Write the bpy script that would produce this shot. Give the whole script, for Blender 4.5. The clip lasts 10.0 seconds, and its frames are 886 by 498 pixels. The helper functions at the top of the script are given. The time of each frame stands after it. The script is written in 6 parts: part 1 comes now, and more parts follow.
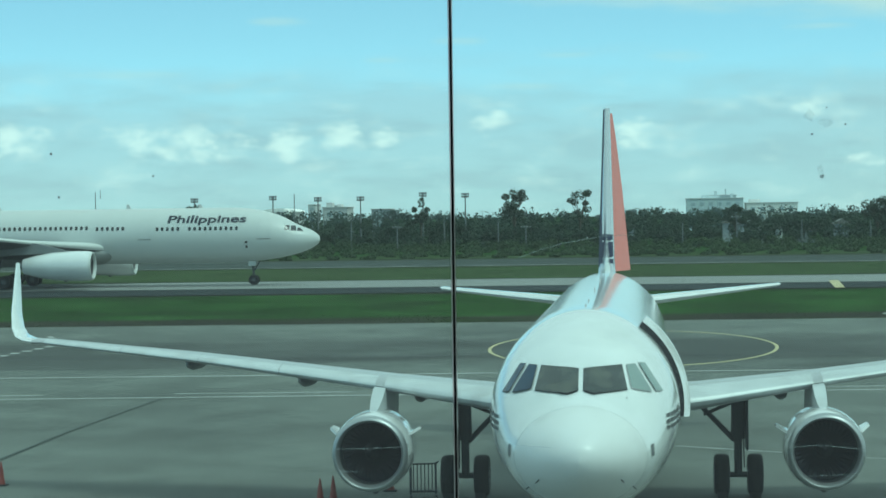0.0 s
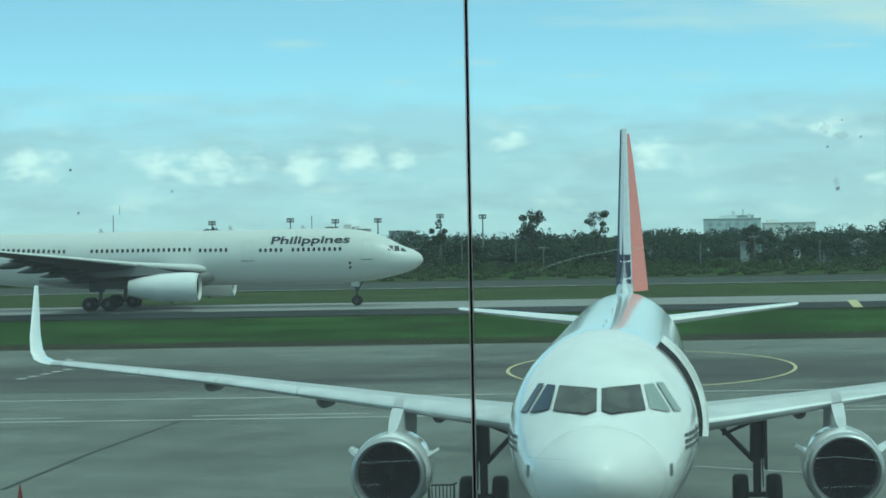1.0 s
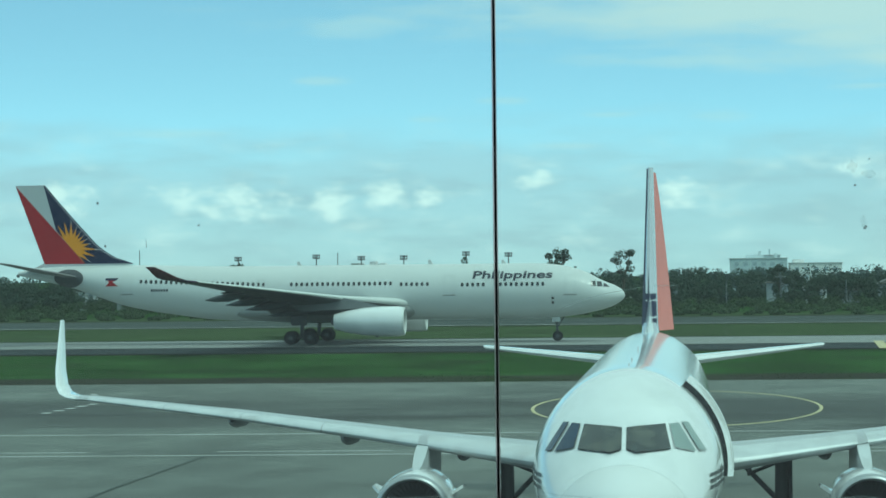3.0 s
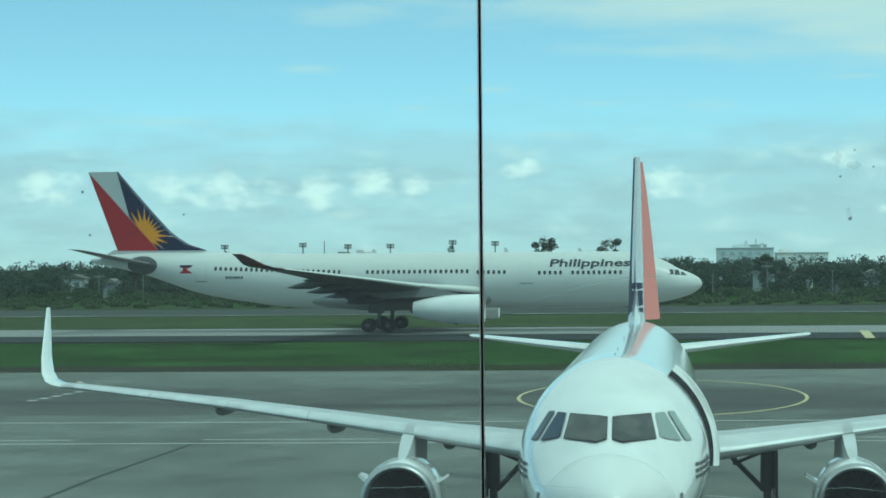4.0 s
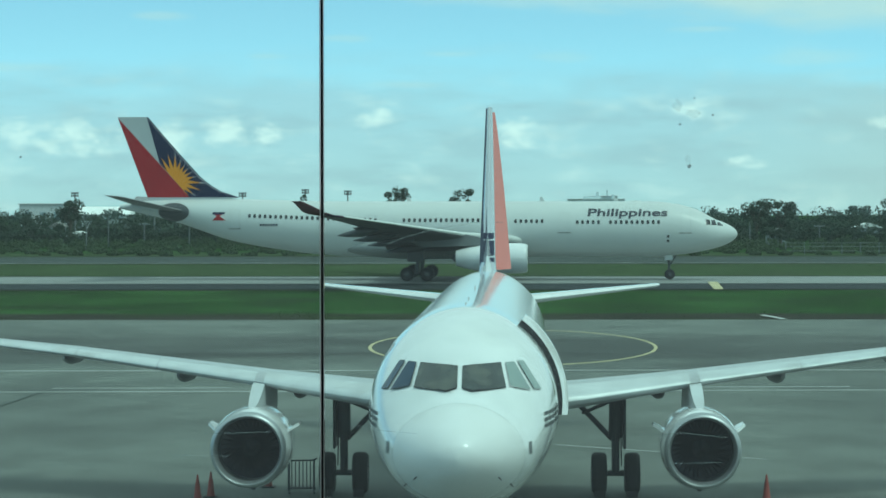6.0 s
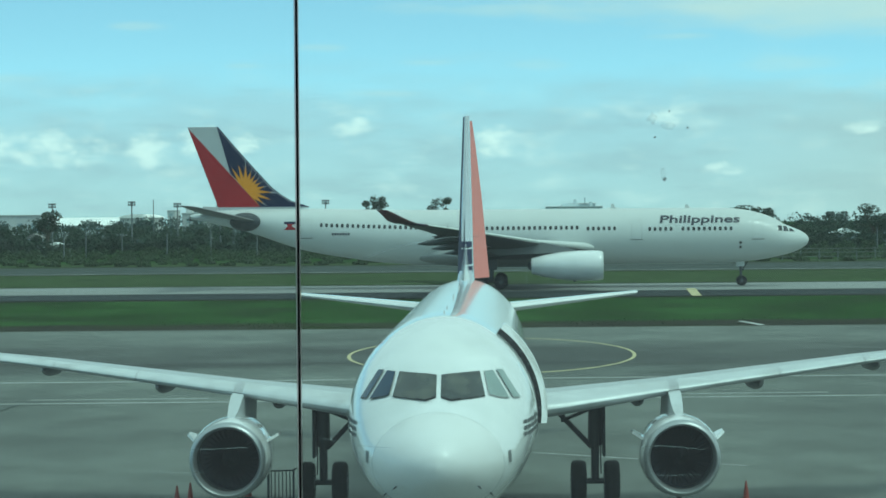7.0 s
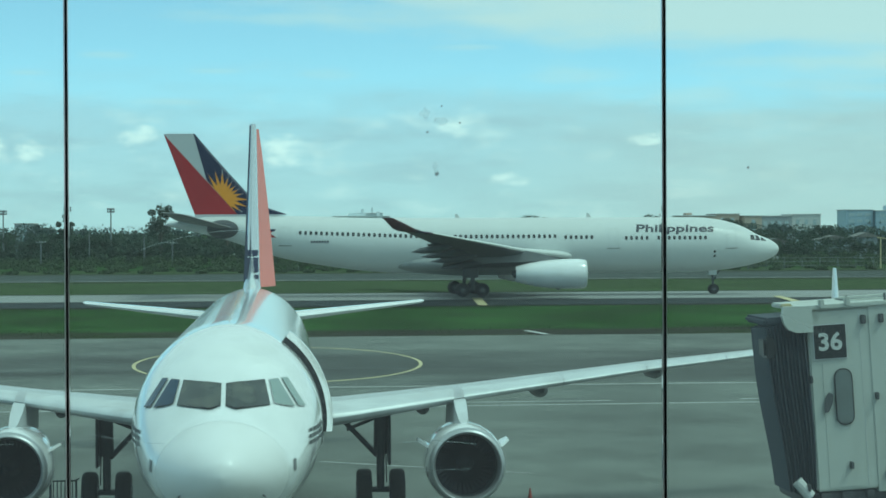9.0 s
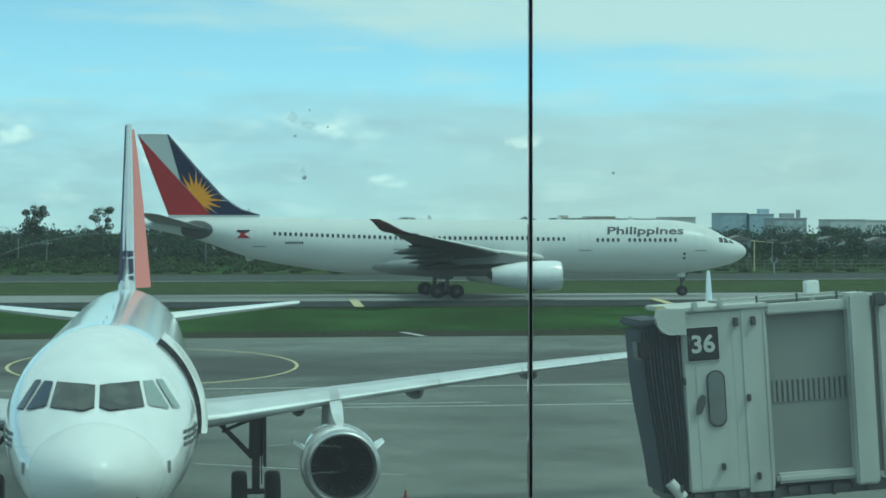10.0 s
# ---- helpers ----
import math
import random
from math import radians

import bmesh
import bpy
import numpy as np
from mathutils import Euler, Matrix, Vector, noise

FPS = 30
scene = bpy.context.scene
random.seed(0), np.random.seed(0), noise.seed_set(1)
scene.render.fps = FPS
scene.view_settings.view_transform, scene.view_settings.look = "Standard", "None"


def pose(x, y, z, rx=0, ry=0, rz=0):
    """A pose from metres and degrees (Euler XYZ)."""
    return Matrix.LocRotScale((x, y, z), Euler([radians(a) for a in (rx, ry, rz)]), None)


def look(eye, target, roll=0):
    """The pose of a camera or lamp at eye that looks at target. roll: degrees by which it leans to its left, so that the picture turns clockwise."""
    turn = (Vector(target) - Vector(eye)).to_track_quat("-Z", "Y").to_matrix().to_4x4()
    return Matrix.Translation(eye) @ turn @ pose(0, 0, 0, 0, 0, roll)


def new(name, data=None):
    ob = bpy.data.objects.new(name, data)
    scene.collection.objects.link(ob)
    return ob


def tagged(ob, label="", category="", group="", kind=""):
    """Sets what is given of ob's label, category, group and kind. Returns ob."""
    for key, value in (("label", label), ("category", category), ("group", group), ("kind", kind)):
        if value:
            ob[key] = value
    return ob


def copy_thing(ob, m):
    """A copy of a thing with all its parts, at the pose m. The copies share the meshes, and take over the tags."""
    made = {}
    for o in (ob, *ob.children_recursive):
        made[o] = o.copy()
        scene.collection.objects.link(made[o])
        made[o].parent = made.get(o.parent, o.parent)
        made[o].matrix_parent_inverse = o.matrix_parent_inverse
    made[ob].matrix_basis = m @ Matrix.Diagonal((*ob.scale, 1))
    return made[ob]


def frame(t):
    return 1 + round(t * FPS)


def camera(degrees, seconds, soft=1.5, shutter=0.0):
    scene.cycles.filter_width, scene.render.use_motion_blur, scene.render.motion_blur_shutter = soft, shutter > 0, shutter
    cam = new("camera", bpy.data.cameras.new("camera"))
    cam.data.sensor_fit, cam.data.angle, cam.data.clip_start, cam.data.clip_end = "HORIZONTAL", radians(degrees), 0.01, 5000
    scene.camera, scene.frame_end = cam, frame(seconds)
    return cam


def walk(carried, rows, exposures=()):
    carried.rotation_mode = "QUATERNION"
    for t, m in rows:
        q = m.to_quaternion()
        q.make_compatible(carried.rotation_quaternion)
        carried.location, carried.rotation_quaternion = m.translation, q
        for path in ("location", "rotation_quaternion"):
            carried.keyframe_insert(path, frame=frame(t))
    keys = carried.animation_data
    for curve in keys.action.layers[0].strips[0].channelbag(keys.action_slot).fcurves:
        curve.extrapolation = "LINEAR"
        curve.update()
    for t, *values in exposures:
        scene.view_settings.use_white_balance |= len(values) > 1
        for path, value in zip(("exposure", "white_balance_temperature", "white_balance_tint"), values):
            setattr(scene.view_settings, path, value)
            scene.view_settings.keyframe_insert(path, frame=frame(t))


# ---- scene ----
cam = camera(21.96, 10.0, soft=1.6)


def aim(x, y, z, yaw, pitch, roll):
    """Camera pose from its place and its yaw (to the left of +y), pitch and roll in degrees."""
    a, b = radians(yaw), radians(pitch)
    way = Vector((-math.sin(a) * math.cos(b), math.cos(a) * math.cos(b), math.sin(b)))
    return look((x, y, z), Vector((x, y, z)) + way, roll)


PATH = [
    (0.0, aim(1.216, -42.192, 7.938, 4.980, -0.847, -0.809)),
    (0.5, aim(1.219, -42.222, 7.919, 5.185, -0.879, -1.003)),
    (0.8, aim(1.219, -42.217, 7.921, 5.278, -0.695, -1.035)),
    (1.0, aim(1.218, -42.214, 7.922, 5.412, -0.300, -1.057)),
    (1.2, aim(1.218, -42.213, 7.922, 5.560, 0.184, -0.999)),
    (1.5, aim(1.218, -42.212, 7.924, 5.798, 0.794, -0.912)),
    (2.0, aim(1.216, -42.201, 7.924, 6.070, 0.848, -0.822)),
    (2.5, aim(1.215, -42.213, 7.916, 6.057, 0.688, -0.691)),
    (2.7, aim(1.216, -42.213, 7.917, 6.046, 0.663, -0.660)),
    (3.8, aim(1.219, -42.209, 7.920, 5.931, 0.517, -0.489)),
    (4.0, aim(1.220, -42.209, 7.921, 5.714, 0.364, -0.458)),
    (4.5, aim(1.218, -42.192, 7.925, 5.014, -0.036, -0.251)),
    (5.0, aim(1.225, -42.197, 7.930, 4.071, -0.328, -0.048)),
    (5.5, aim(1.231, -42.200, 7.923, 3.031, -0.566, -0.010)),
    (6.0, aim(1.244, -42.195, 7.912, 2.023, -0.918, -0.062)),
    (6.2, aim(1.245, -42.196, 7.915, 1.767, -1.030, -0.146)),
    (7.3, aim(1.250, -42.197, 7.929, 1.357, -0.613, -0.609)),
    (7.5, aim(1.251, -42.198, 7.932, 1.171, -0.602, -0.693)),
    (8.0, aim(1.255, -42.199, 7.929, -0.454, -0.436, -0.452)),
    (8.2, aim(1.261, -42.200, 7.914, -1.414, -0.351, -0.354)),
    (8.5, aim(1.270, -42.200, 7.891, -2.673, -0.374, -0.207)),
    (9.0, aim(1.280, -42.183, 7.892, -3.859, -0.499, -0.241)),
    (9.5, aim(1.291, -42.172, 7.908, -4.628, -0.459, -0.158)),
    (9.8, aim(1.296, -42.191, 7.902, -5.812, -0.434, -0.072)),
    (10.0, aim(1.299, -42.204, 7.897, -6.942, -0.464, -0.014)),
]
walk(cam, PATH, exposures=[(0.0, 0.40), (10.0, 0.40)])

# ---------------------------------------------------------------- sky and sun
SUN_ELEVATION, SUN_AZIMUTH = 60.0, 122.0  # degrees; azimuth clockwise from +y
world = bpy.data.worlds.new("sky")
scene.world = world
world.use_nodes = True


def sky():
    tree = world.node_tree
    tree.nodes.clear()
    n, l = tree.nodes.new, tree.links.new

    def op(kind, a, b=None, c=None, clamp=False):
        m = n("ShaderNodeMath")
        m.operation, m.use_clamp = kind, clamp
        for i, v in enumerate((a, b, c)):
            if v is None:
                continue
            if isinstance(v, (int, float)):
                m.inputs[i].default_value = v
            else:
                l(v, m.inputs[i])
        return m.outputs[0]

    def mix(fac, a, b):
        m = n("ShaderNodeMix")
        m.data_type = "RGBA"
        l(fac, m.inputs[0])
        for i, v in ((6, a), (7, b)):
            if isinstance(v, tuple):
                m.inputs[i].default_value = v
            else:
                l(v, m.inputs[i])
        return m.outputs[2]

    coord = n("ShaderNodeTexCoord").outputs["Generated"]
    sep = n("ShaderNodeSeparateXYZ")
    l(coord, sep.inputs[0])
    x, y, z = sep.outputs
    up = op("MAXIMUM", z, 0.0)
    # clear air: the low sky is taken a little higher, where it is bluer
    lift = n("ShaderNodeCombineXYZ")
    l(x, lift.inputs[0]); l(y, lift.inputs[1]); l(op("ADD", op("MULTIPLY", up, 2.0), 0.09), lift.inputs[2])
    norm = n("ShaderNodeVectorMath")
    norm.operation = "NORMALIZE"
    l(lift.outputs[0], norm.inputs[0])
    air = n("ShaderNodeTexSky")
    air.sky_type, air.sun_disc = "NISHITA", False
    air.sun_elevation, air.sun_rotation = radians(SUN_ELEVATION), radians(SUN_AZIMUTH)
    air.air_density, air.dust_density, air.ozone_density = 1.0, 0.4, 1.5
    l(norm.outputs[0], air.inputs["Vector"])
    bright = n("ShaderNodeVectorMath")
    bright.operation = "MULTIPLY"
    bright.inputs[1].default_value = CLEAR_GAIN
    l(air.outputs[0], bright.inputs[0])
    clear = bright.outputs[0]
    # clouds: azimuth and height above the horizon in degrees
    az = op("MULTIPLY", op("ARCTAN2", x, y), 57.2958)
    el = op("MULTIPLY", op("ARCSINE", z), 57.2958)
    flat = n("ShaderNodeCombineXYZ")
    l(az, flat.inputs[0]); l(el, flat.inputs[1])

    def noise_at(sx, sy, detail, rough, shift=0.0):
        mp = n("ShaderNodeMapping")
        mp.inputs["Scale"].default_value = (sx, sy, 1)
        mp.inputs["Location"].default_value = (shift, shift * 0.7, 0)
        l(flat.outputs[0], mp.inputs[0])
        t = n("ShaderNodeTexNoise")
        t.inputs["Scale"].default_value, t.inputs["Detail"].default_value, t.inputs["Roughness"].default_value = 1.0, detail, rough
        l(mp.outputs[0], t.inputs[0])
        return t.outputs[0]

    def ramp(v, a, b):
        m = n("ShaderNodeMapRange")
        m.interpolation_type = "SMOOTHSTEP"
        m.inputs[1].default_value, m.inputs[2].default_value = a, b
        l(v, m.inputs[0])
        return m.outputs[0]

    # heap clouds in a row above the horizon: azimuth, height, half width, half height
    heap = None
    rough_edge = noise_at(1.3, 2.4, 8, 0.62, 3.1)
    for a0, e0, wa, we in HEAPS:
        d = op("ADD", op("POWER", op("MULTIPLY", op("SUBTRACT", az, a0), 1 / wa), 2.0), op("POWER", op("MULTIPLY", op("SUBTRACT", el, e0), 1 / we), 2.0))
        heap = d if heap is None else op("MINIMUM", heap, d)
    puff = ramp(op("SUBTRACT", op("MULTIPLY_ADD", op("SUBTRACT", rough_edge, 0.5), 5.6, 1.4), op("MULTIPLY", heap, 0.75)), 0.1, 2.2)
    thin = None
    for a0, e0, wa, we in WISPS:
        d = op("ADD", op("POWER", op("MULTIPLY", op("SUBTRACT", az, a0), 1 / wa), 2.0), op("POWER", op("MULTIPLY", op("SUBTRACT", el, e0), 1 / we), 2.0))
        thin = d if thin is None else op("MINIMUM", thin, d)
    wisp = ramp(op("SUBTRACT", op("MULTIPLY", noise_at(0.5, 2.6, 7, 0.62, 4.4), 3.5), thin), 0.3, 2.2)
    # a soft grey-white bank over the horizon, a clear blue band, and a sheet above it that comes lower to the right
    bank_edge = op("MULTIPLY_ADD", op("SUBTRACT", noise_at(0.16, 0.9, 7, 0.6, 1.7), 0.5), 3.4, el)
    bank = op("SUBTRACT", 1.0, ramp(bank_edge, 2.2, 4.2))
    lumps = ramp(noise_at(0.35, 1.5, 8, 0.62, 6.1), 0.40, 0.66)
    lit = ramp(noise_at(0.55, 1.3, 8, 0.62, 2.9), 0.50, 0.74)
    sheet_edge = op("MULTIPLY_ADD", op("SUBTRACT", noise_at(0.16, 1.1, 8, 0.62, 5.5), 0.5), 4.6, op("MULTIPLY_ADD", az, 0.14, el))
    sheet = ramp(sheet_edge, 5.0, 6.9)
    haze = op("SUBTRACT", 1.0, ramp(el, -0.8, 3.6))
    col = mix(op("MULTIPLY", haze, 0.55), clear, HAZE)
    col = mix(op("MULTIPLY", bank, 0.54), col, CLOUD_GREY)
    col = mix(op("MULTIPLY", op("MULTIPLY", bank, lumps), 0.34), col, CLOUD_SHADE)
    col = mix(op("MULTIPLY", op("MULTIPLY", bank, lit), 0.36), col, CLOUD_WHITE)
    col = mix(op("MULTIPLY", op("MULTIPLY", bank, ramp(az, 2.0, 13.0)), 0.45), col, CLOUD_VEIL)
    col = mix(op("MULTIPLY", sheet, 0.82), col, CLOUD_SHEET)
    col = mix(op("MULTIPLY", wisp, 0.45), col, CLOUD_WISP)
    col = mix(op("MULTIPLY", puff, 0.74), col, CLOUD_WHITE)
    bg = n("ShaderNodeBackground")
    bg.inputs[1].default_value = SKY_STRENGTH
    l(col, bg.inputs[0])
    l(bg.outputs[0], n("ShaderNodeOutputWorld").inputs[0])


SKY_STRENGTH = 0.13
CLOUD_WISP = (6.1, 6.7, 7.0, 1)
CLOUD_VEIL = (5.6, 5.65, 5.5, 1)
CLOUD_SHADE, CLOUD_SHEET = (3.6, 4.1, 4.7, 1), (6.6, 6.8, 6.8, 1)
WISPS = [(0.4, 5.25, 2.2, 0.16), (-1.9, 3.97, 0.8, 0.07), (-8.2, 6.2, 1.5, 0.28), (-6.4, 3.9, 0.5, 0.07), (-9.0, 4.9, 0.7, 0.12), (1.0, 3.9, 0.9, 0.14), (12.5, 4.1, 1.3, 0.25), (8.0, 4.9, 1.2, 0.2), (-13.0, 3.6, 1.5, 0.12), (7.2, 3.85, 1.4, 0.2), (4.5, 4.55, 0.9, 0.08), (10.2, 3.3, 1.2, 0.25), (-4.6, 4.35, 0.7, 0.09), (-3.0, 3.2, 1.0, 0.1)]
CLEAR_GAIN = (1.82, 1.95, 1.66)
HAZE, CLOUD_GREY, CLOUD_WHITE = (4.15, 4.5, 5.05, 1), (4.45, 4.85, 5.5, 1), (9.0, 9.0, 8.8, 1)
HEAPS = [(-11.2, 1.81, 1.38, 0.44), (-12.3, 2.08, 0.83, 0.26), (-8.75, 1.83, 0.51, 0.42), (-7.5, 1.98, 0.57, 0.35), (-6.4, 2.01, 0.41, 0.26), (-3.75, 2.33, 0.51, 0.29), (-0.15, 1.96, 0.46, 0.39), (4.2, 2.57, 0.4, 0.22), (5.6, 1.23, 0.45, 0.16), (9.0, 2.23, 0.4, 0.15), (-15.5, 1.93, 0.83, 0.39)]
sky()
sun = new("sun", bpy.data.lights.new("sun", "SUN"))
sun.data.energy, sun.data.angle, sun.data.color = 1.5, radians(16), (1.0, 0.96, 0.9)
sun.matrix_world = look((0, 0, 0), (-math.sin(radians(SUN_AZIMUTH)) * math.cos(radians(SUN_ELEVATION)), -math.cos(radians(SUN_AZIMUTH)) * math.cos(radians(SUN_ELEVATION)), -math.sin(radians(SUN_ELEVATION))))
sun.location = (0, 0, 200)


# ---------------------------------------------------------------- materials
def material(name, base, rough=0.5, metal=0.0, vary=0.12, scale=3.0, fine=40.0, bump=0.0, dirt=None, dirt_scale=0.4, dirt_amount=0.0, coat=0.0, stretch=(1, 1, 1), per_object=0.0, gloss=0.5):
    """Painted or raw surface: base colour with broad and fine variation, stains and fine relief."""
    m = bpy.data.materials.new(name)
    m.use_nodes = True
    t = m.node_tree
    n, l = t.nodes.new, t.links.new
    b = t.nodes["Principled BSDF"]
    b.inputs["Roughness"].default_value, b.inputs["Metallic"].default_value = rough, metal
    b.inputs["Coat Weight"].default_value, b.inputs["Coat Roughness"].default_value = coat, 0.09
    b.inputs["Specular IOR Level"].default_value = gloss
    mp = n("ShaderNodeMapping")
    mp.inputs["Scale"].default_value = stretch
    l(n("ShaderNodeTexCoord").outputs["Object"], mp.inputs[0])

    def noise_tex(s, detail):
        x = n("ShaderNodeTexNoise")
        x.inputs["Scale"].default_value, x.inputs["Detail"].default_value = s, detail
        l(mp.outputs[0], x.inputs[0])
        return x.outputs[0]

    broad, small = noise_tex(scale, 5), noise_tex(fine, 3)
    blend = n("ShaderNodeMath")
    blend.operation = "MULTIPLY_ADD"
    blend.inputs[1].default_value = 0.4
    l(small, blend.inputs[0]); l(broad, blend.inputs[2])
    mr = n("ShaderNodeMapRange")
    mr.inputs[1].default_value, mr.inputs[2].default_value = 0.35, 1.05
    mr.inputs[3].default_value, mr.inputs[4].default_value = 1 - vary, 1 + vary
    l(blend.outputs[0], mr.inputs[0])
    factor = mr.outputs[0]
    if per_object:
        rnd = n("ShaderNodeMapRange")
        rnd.inputs[3].default_value, rnd.inputs[4].default_value = 1 - per_object, 1 + per_object
        l(n("ShaderNodeObjectInfo").outputs["Random"], rnd.inputs[0])
        mul = n("ShaderNodeMath")
        mul.operation = "MULTIPLY"
        l(factor, mul.inputs[0]); l(rnd.outputs[0], mul.inputs[1])
        factor = mul.outputs[0]
    sc = n("ShaderNodeVectorMath")
    sc.operation = "SCALE"
    sc.inputs[0].default_value = base
    l(factor, sc.inputs["Scale"])
    colour = sc.outputs[0]
    if dirt:
        dm = n("ShaderNodeMapRange")
        dm.inputs[1].default_value, dm.inputs[2].default_value, dm.inputs[4].default_value = 0.48, 0.72, dirt_amount
        l(noise_tex(dirt_scale, 7), dm.inputs[0])
        mx = n("ShaderNodeMix")
        mx.data_type = "RGBA"
        l(dm.outputs[0], mx.inputs[0]); l(colour, mx.inputs[6])
        mx.inputs[7].default_value = (*dirt, 1)
        colour = mx.outputs[2]
    l(colour, b.inputs["Base Color"])
    if bump:
        bp = n("ShaderNodeBump")
        bp.inputs["Strength"].default_value, bp.inputs["Distance"].default_value = bump, 0.02
        l(small, bp.inputs["Height"])
        l(bp.outputs[0], b.inputs["Normal"])
    return m


WHITE = material("white_aircraft_paint", (0.80, 0.815, 0.81), 0.25, vary=0.06, scale=0.9, fine=9, dirt=(0.58, 0.60, 0.58), dirt_scale=0.7, dirt_amount=0.5, coat=1.0)
WHITE_JET = material("white_airliner_paint", (0.595, 0.62, 0.605), 0.45, vary=0.03, scale=0.3, fine=6, dirt=(0.58, 0.58, 0.55), dirt_scale=0.22, dirt_amount=0.22, coat=0.1)
RADOME = material("radome_paint", (0.76, 0.77, 0.76), 0.5, vary=0.05, scale=1.5, fine=14, dirt=(0.55, 0.55, 0.52), dirt_scale=1.4, dirt_amount=0.35, coat=0.3)
RADOME_SEAM = material("radome_seam", (0.77, 0.78, 0.77), 0.3, coat=0.6)
SLAT = material("slat_bare_metal", (0.60, 0.63, 0.64), 0.40, 0.25, vary=0.12, scale=1.5, fine=18, dirt=(0.40, 0.40, 0.38), dirt_scale=1.6, dirt_amount=0.5)
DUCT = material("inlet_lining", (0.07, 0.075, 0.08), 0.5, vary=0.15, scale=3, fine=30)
WING_GREY = material("wing_grey_paint", (0.40, 0.42, 0.43), 0.35, vary=0.07, scale=0.7, fine=12, dirt=(0.3, 0.3, 0.29), dirt_scale=0.8, dirt_amount=0.3)
BELLY_GREY = material("belly_grey_paint", (0.17, 0.18, 0.185), 0.45, vary=0.1, scale=0.7, fine=12, dirt=(0.2, 0.2, 0.19), dirt_scale=0.8, dirt_amount=0.4)
# wing grey taken near black: the shade under the wing is in the colour
SHADED_WING_GREY = material("wing_grey_with_shade", (0.085, 0.095, 0.10), 0.5, vary=0.15, scale=0.7, fine=8, dirt=(0.06, 0.065, 0.065), dirt_scale=0.6, dirt_amount=0.5)
# white fairing painted grey to hold the shadow below the wing
SHADED_FAIRING = material("shaded_belly_fairing", (0.30, 0.32, 0.31), 0.45, vary=0.08, scale=0.5, fine=8)
LIP = material("inlet_lip_metal", (0.44, 0.46, 0.47), 0.42, 0.75, vary=0.08, scale=3, fine=30)
STEEL = material("gear_steel", (0.085, 0.09, 0.095), 0.5, 0.3, vary=0.2, scale=4, fine=40)
RUBBER = material("tyre_rubber", (0.022, 0.022, 0.023), 0.8, vary=0.25, scale=6, fine=50, bump=0.3)
HUB = material("wheel_hub", (0.11, 0.115, 0.12), 0.45, 0.4, vary=0.15)
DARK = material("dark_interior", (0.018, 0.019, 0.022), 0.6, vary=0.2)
FAN = material("fan_blades", (0.018, 0.02, 0.026), 0.45, 0.3, vary=0.2, per_object=0.25)
DOOR_LINE = material("door_outline_grey", (0.49, 0.51, 0.50), 0.6, vary=0.1)
SEAM = material("panel_seam_grey", (0.56, 0.57, 0.57), 0.6, vary=0.1)
BLUE = material("tail_blue", (0.010, 0.017, 0.055), 0.45, vary=0.12, gloss=0.2)
RED = material("tail_red", (0.37, 0.016, 0.022), 0.45, vary=0.12, scale=0.5, gloss=0.2)
# livery red lightened to coral: light through the rudder is in the colour
CORAL = material("backlit_rudder_red", (0.74, 0.15, 0.115), 0.4, vary=0.08, coat=0.2)
YELLOW = material("sun_yellow", (0.80, 0.29, 0.02), 0.45, vary=0.1, gloss=0.2)
FIN_METAL = material("polished_fin_edge", (0.58, 0.62, 0.66), 0.22, 0.7, vary=0.08, scale=1, fine=14)
TAIL_GREY = material("tail_silver_grey", (0.46, 0.48, 0.49), 0.35, vary=0.06)
INK = material("lettering_blue_black", (0.018, 0.024, 0.045), 0.4, vary=0.1)
CABIN_GLASS = material("cabin_window_dark", (0.035, 0.04, 0.045), 0.15, vary=0.25, per_object=0.3)
# base colour holds the deep blue sky reflected in the right-hand panes
SIDE_GLASS = material("cockpit_side_glass", (0.012, 0.046, 0.090), 0.05, vary=0.5, scale=2.5, gloss=0.3)
# bright sky reflection painted as pale glass with darker mottling
PALE_REFLECTION_GLASS = material("glass_pale_reflection", (0.26, 0.335, 0.32), 0.08, vary=0.12, scale=2.0, dirt=(0.17, 0.25, 0.25), dirt_scale=1.5, dirt_amount=0.7)
PANE_EDGE = material("window_gasket_dark", (0.035, 0.045, 0.045), 0.6, vary=0.1)
# the mottling paints brownish interior reflections into the windscreen
COCKPIT_GLASS = material("cockpit_glass", (0.026, 0.036, 0.034), 0.05, vary=0.7, scale=2.5, dirt=(0.10, 0.105, 0.08), dirt_scale=2.2, dirt_amount=0.8, coat=0.6, gloss=0.5)
CONCRETE = material("apron_concrete", (0.142, 0.154, 0.139), 0.8, vary=0.40, scale=0.34, fine=1.5, bump=0.2, dirt=(0.066, 0.073, 0.066), dirt_scale=0.11, dirt_amount=0.75, stretch=(0.75, 0.55, 1), gloss=0.12)


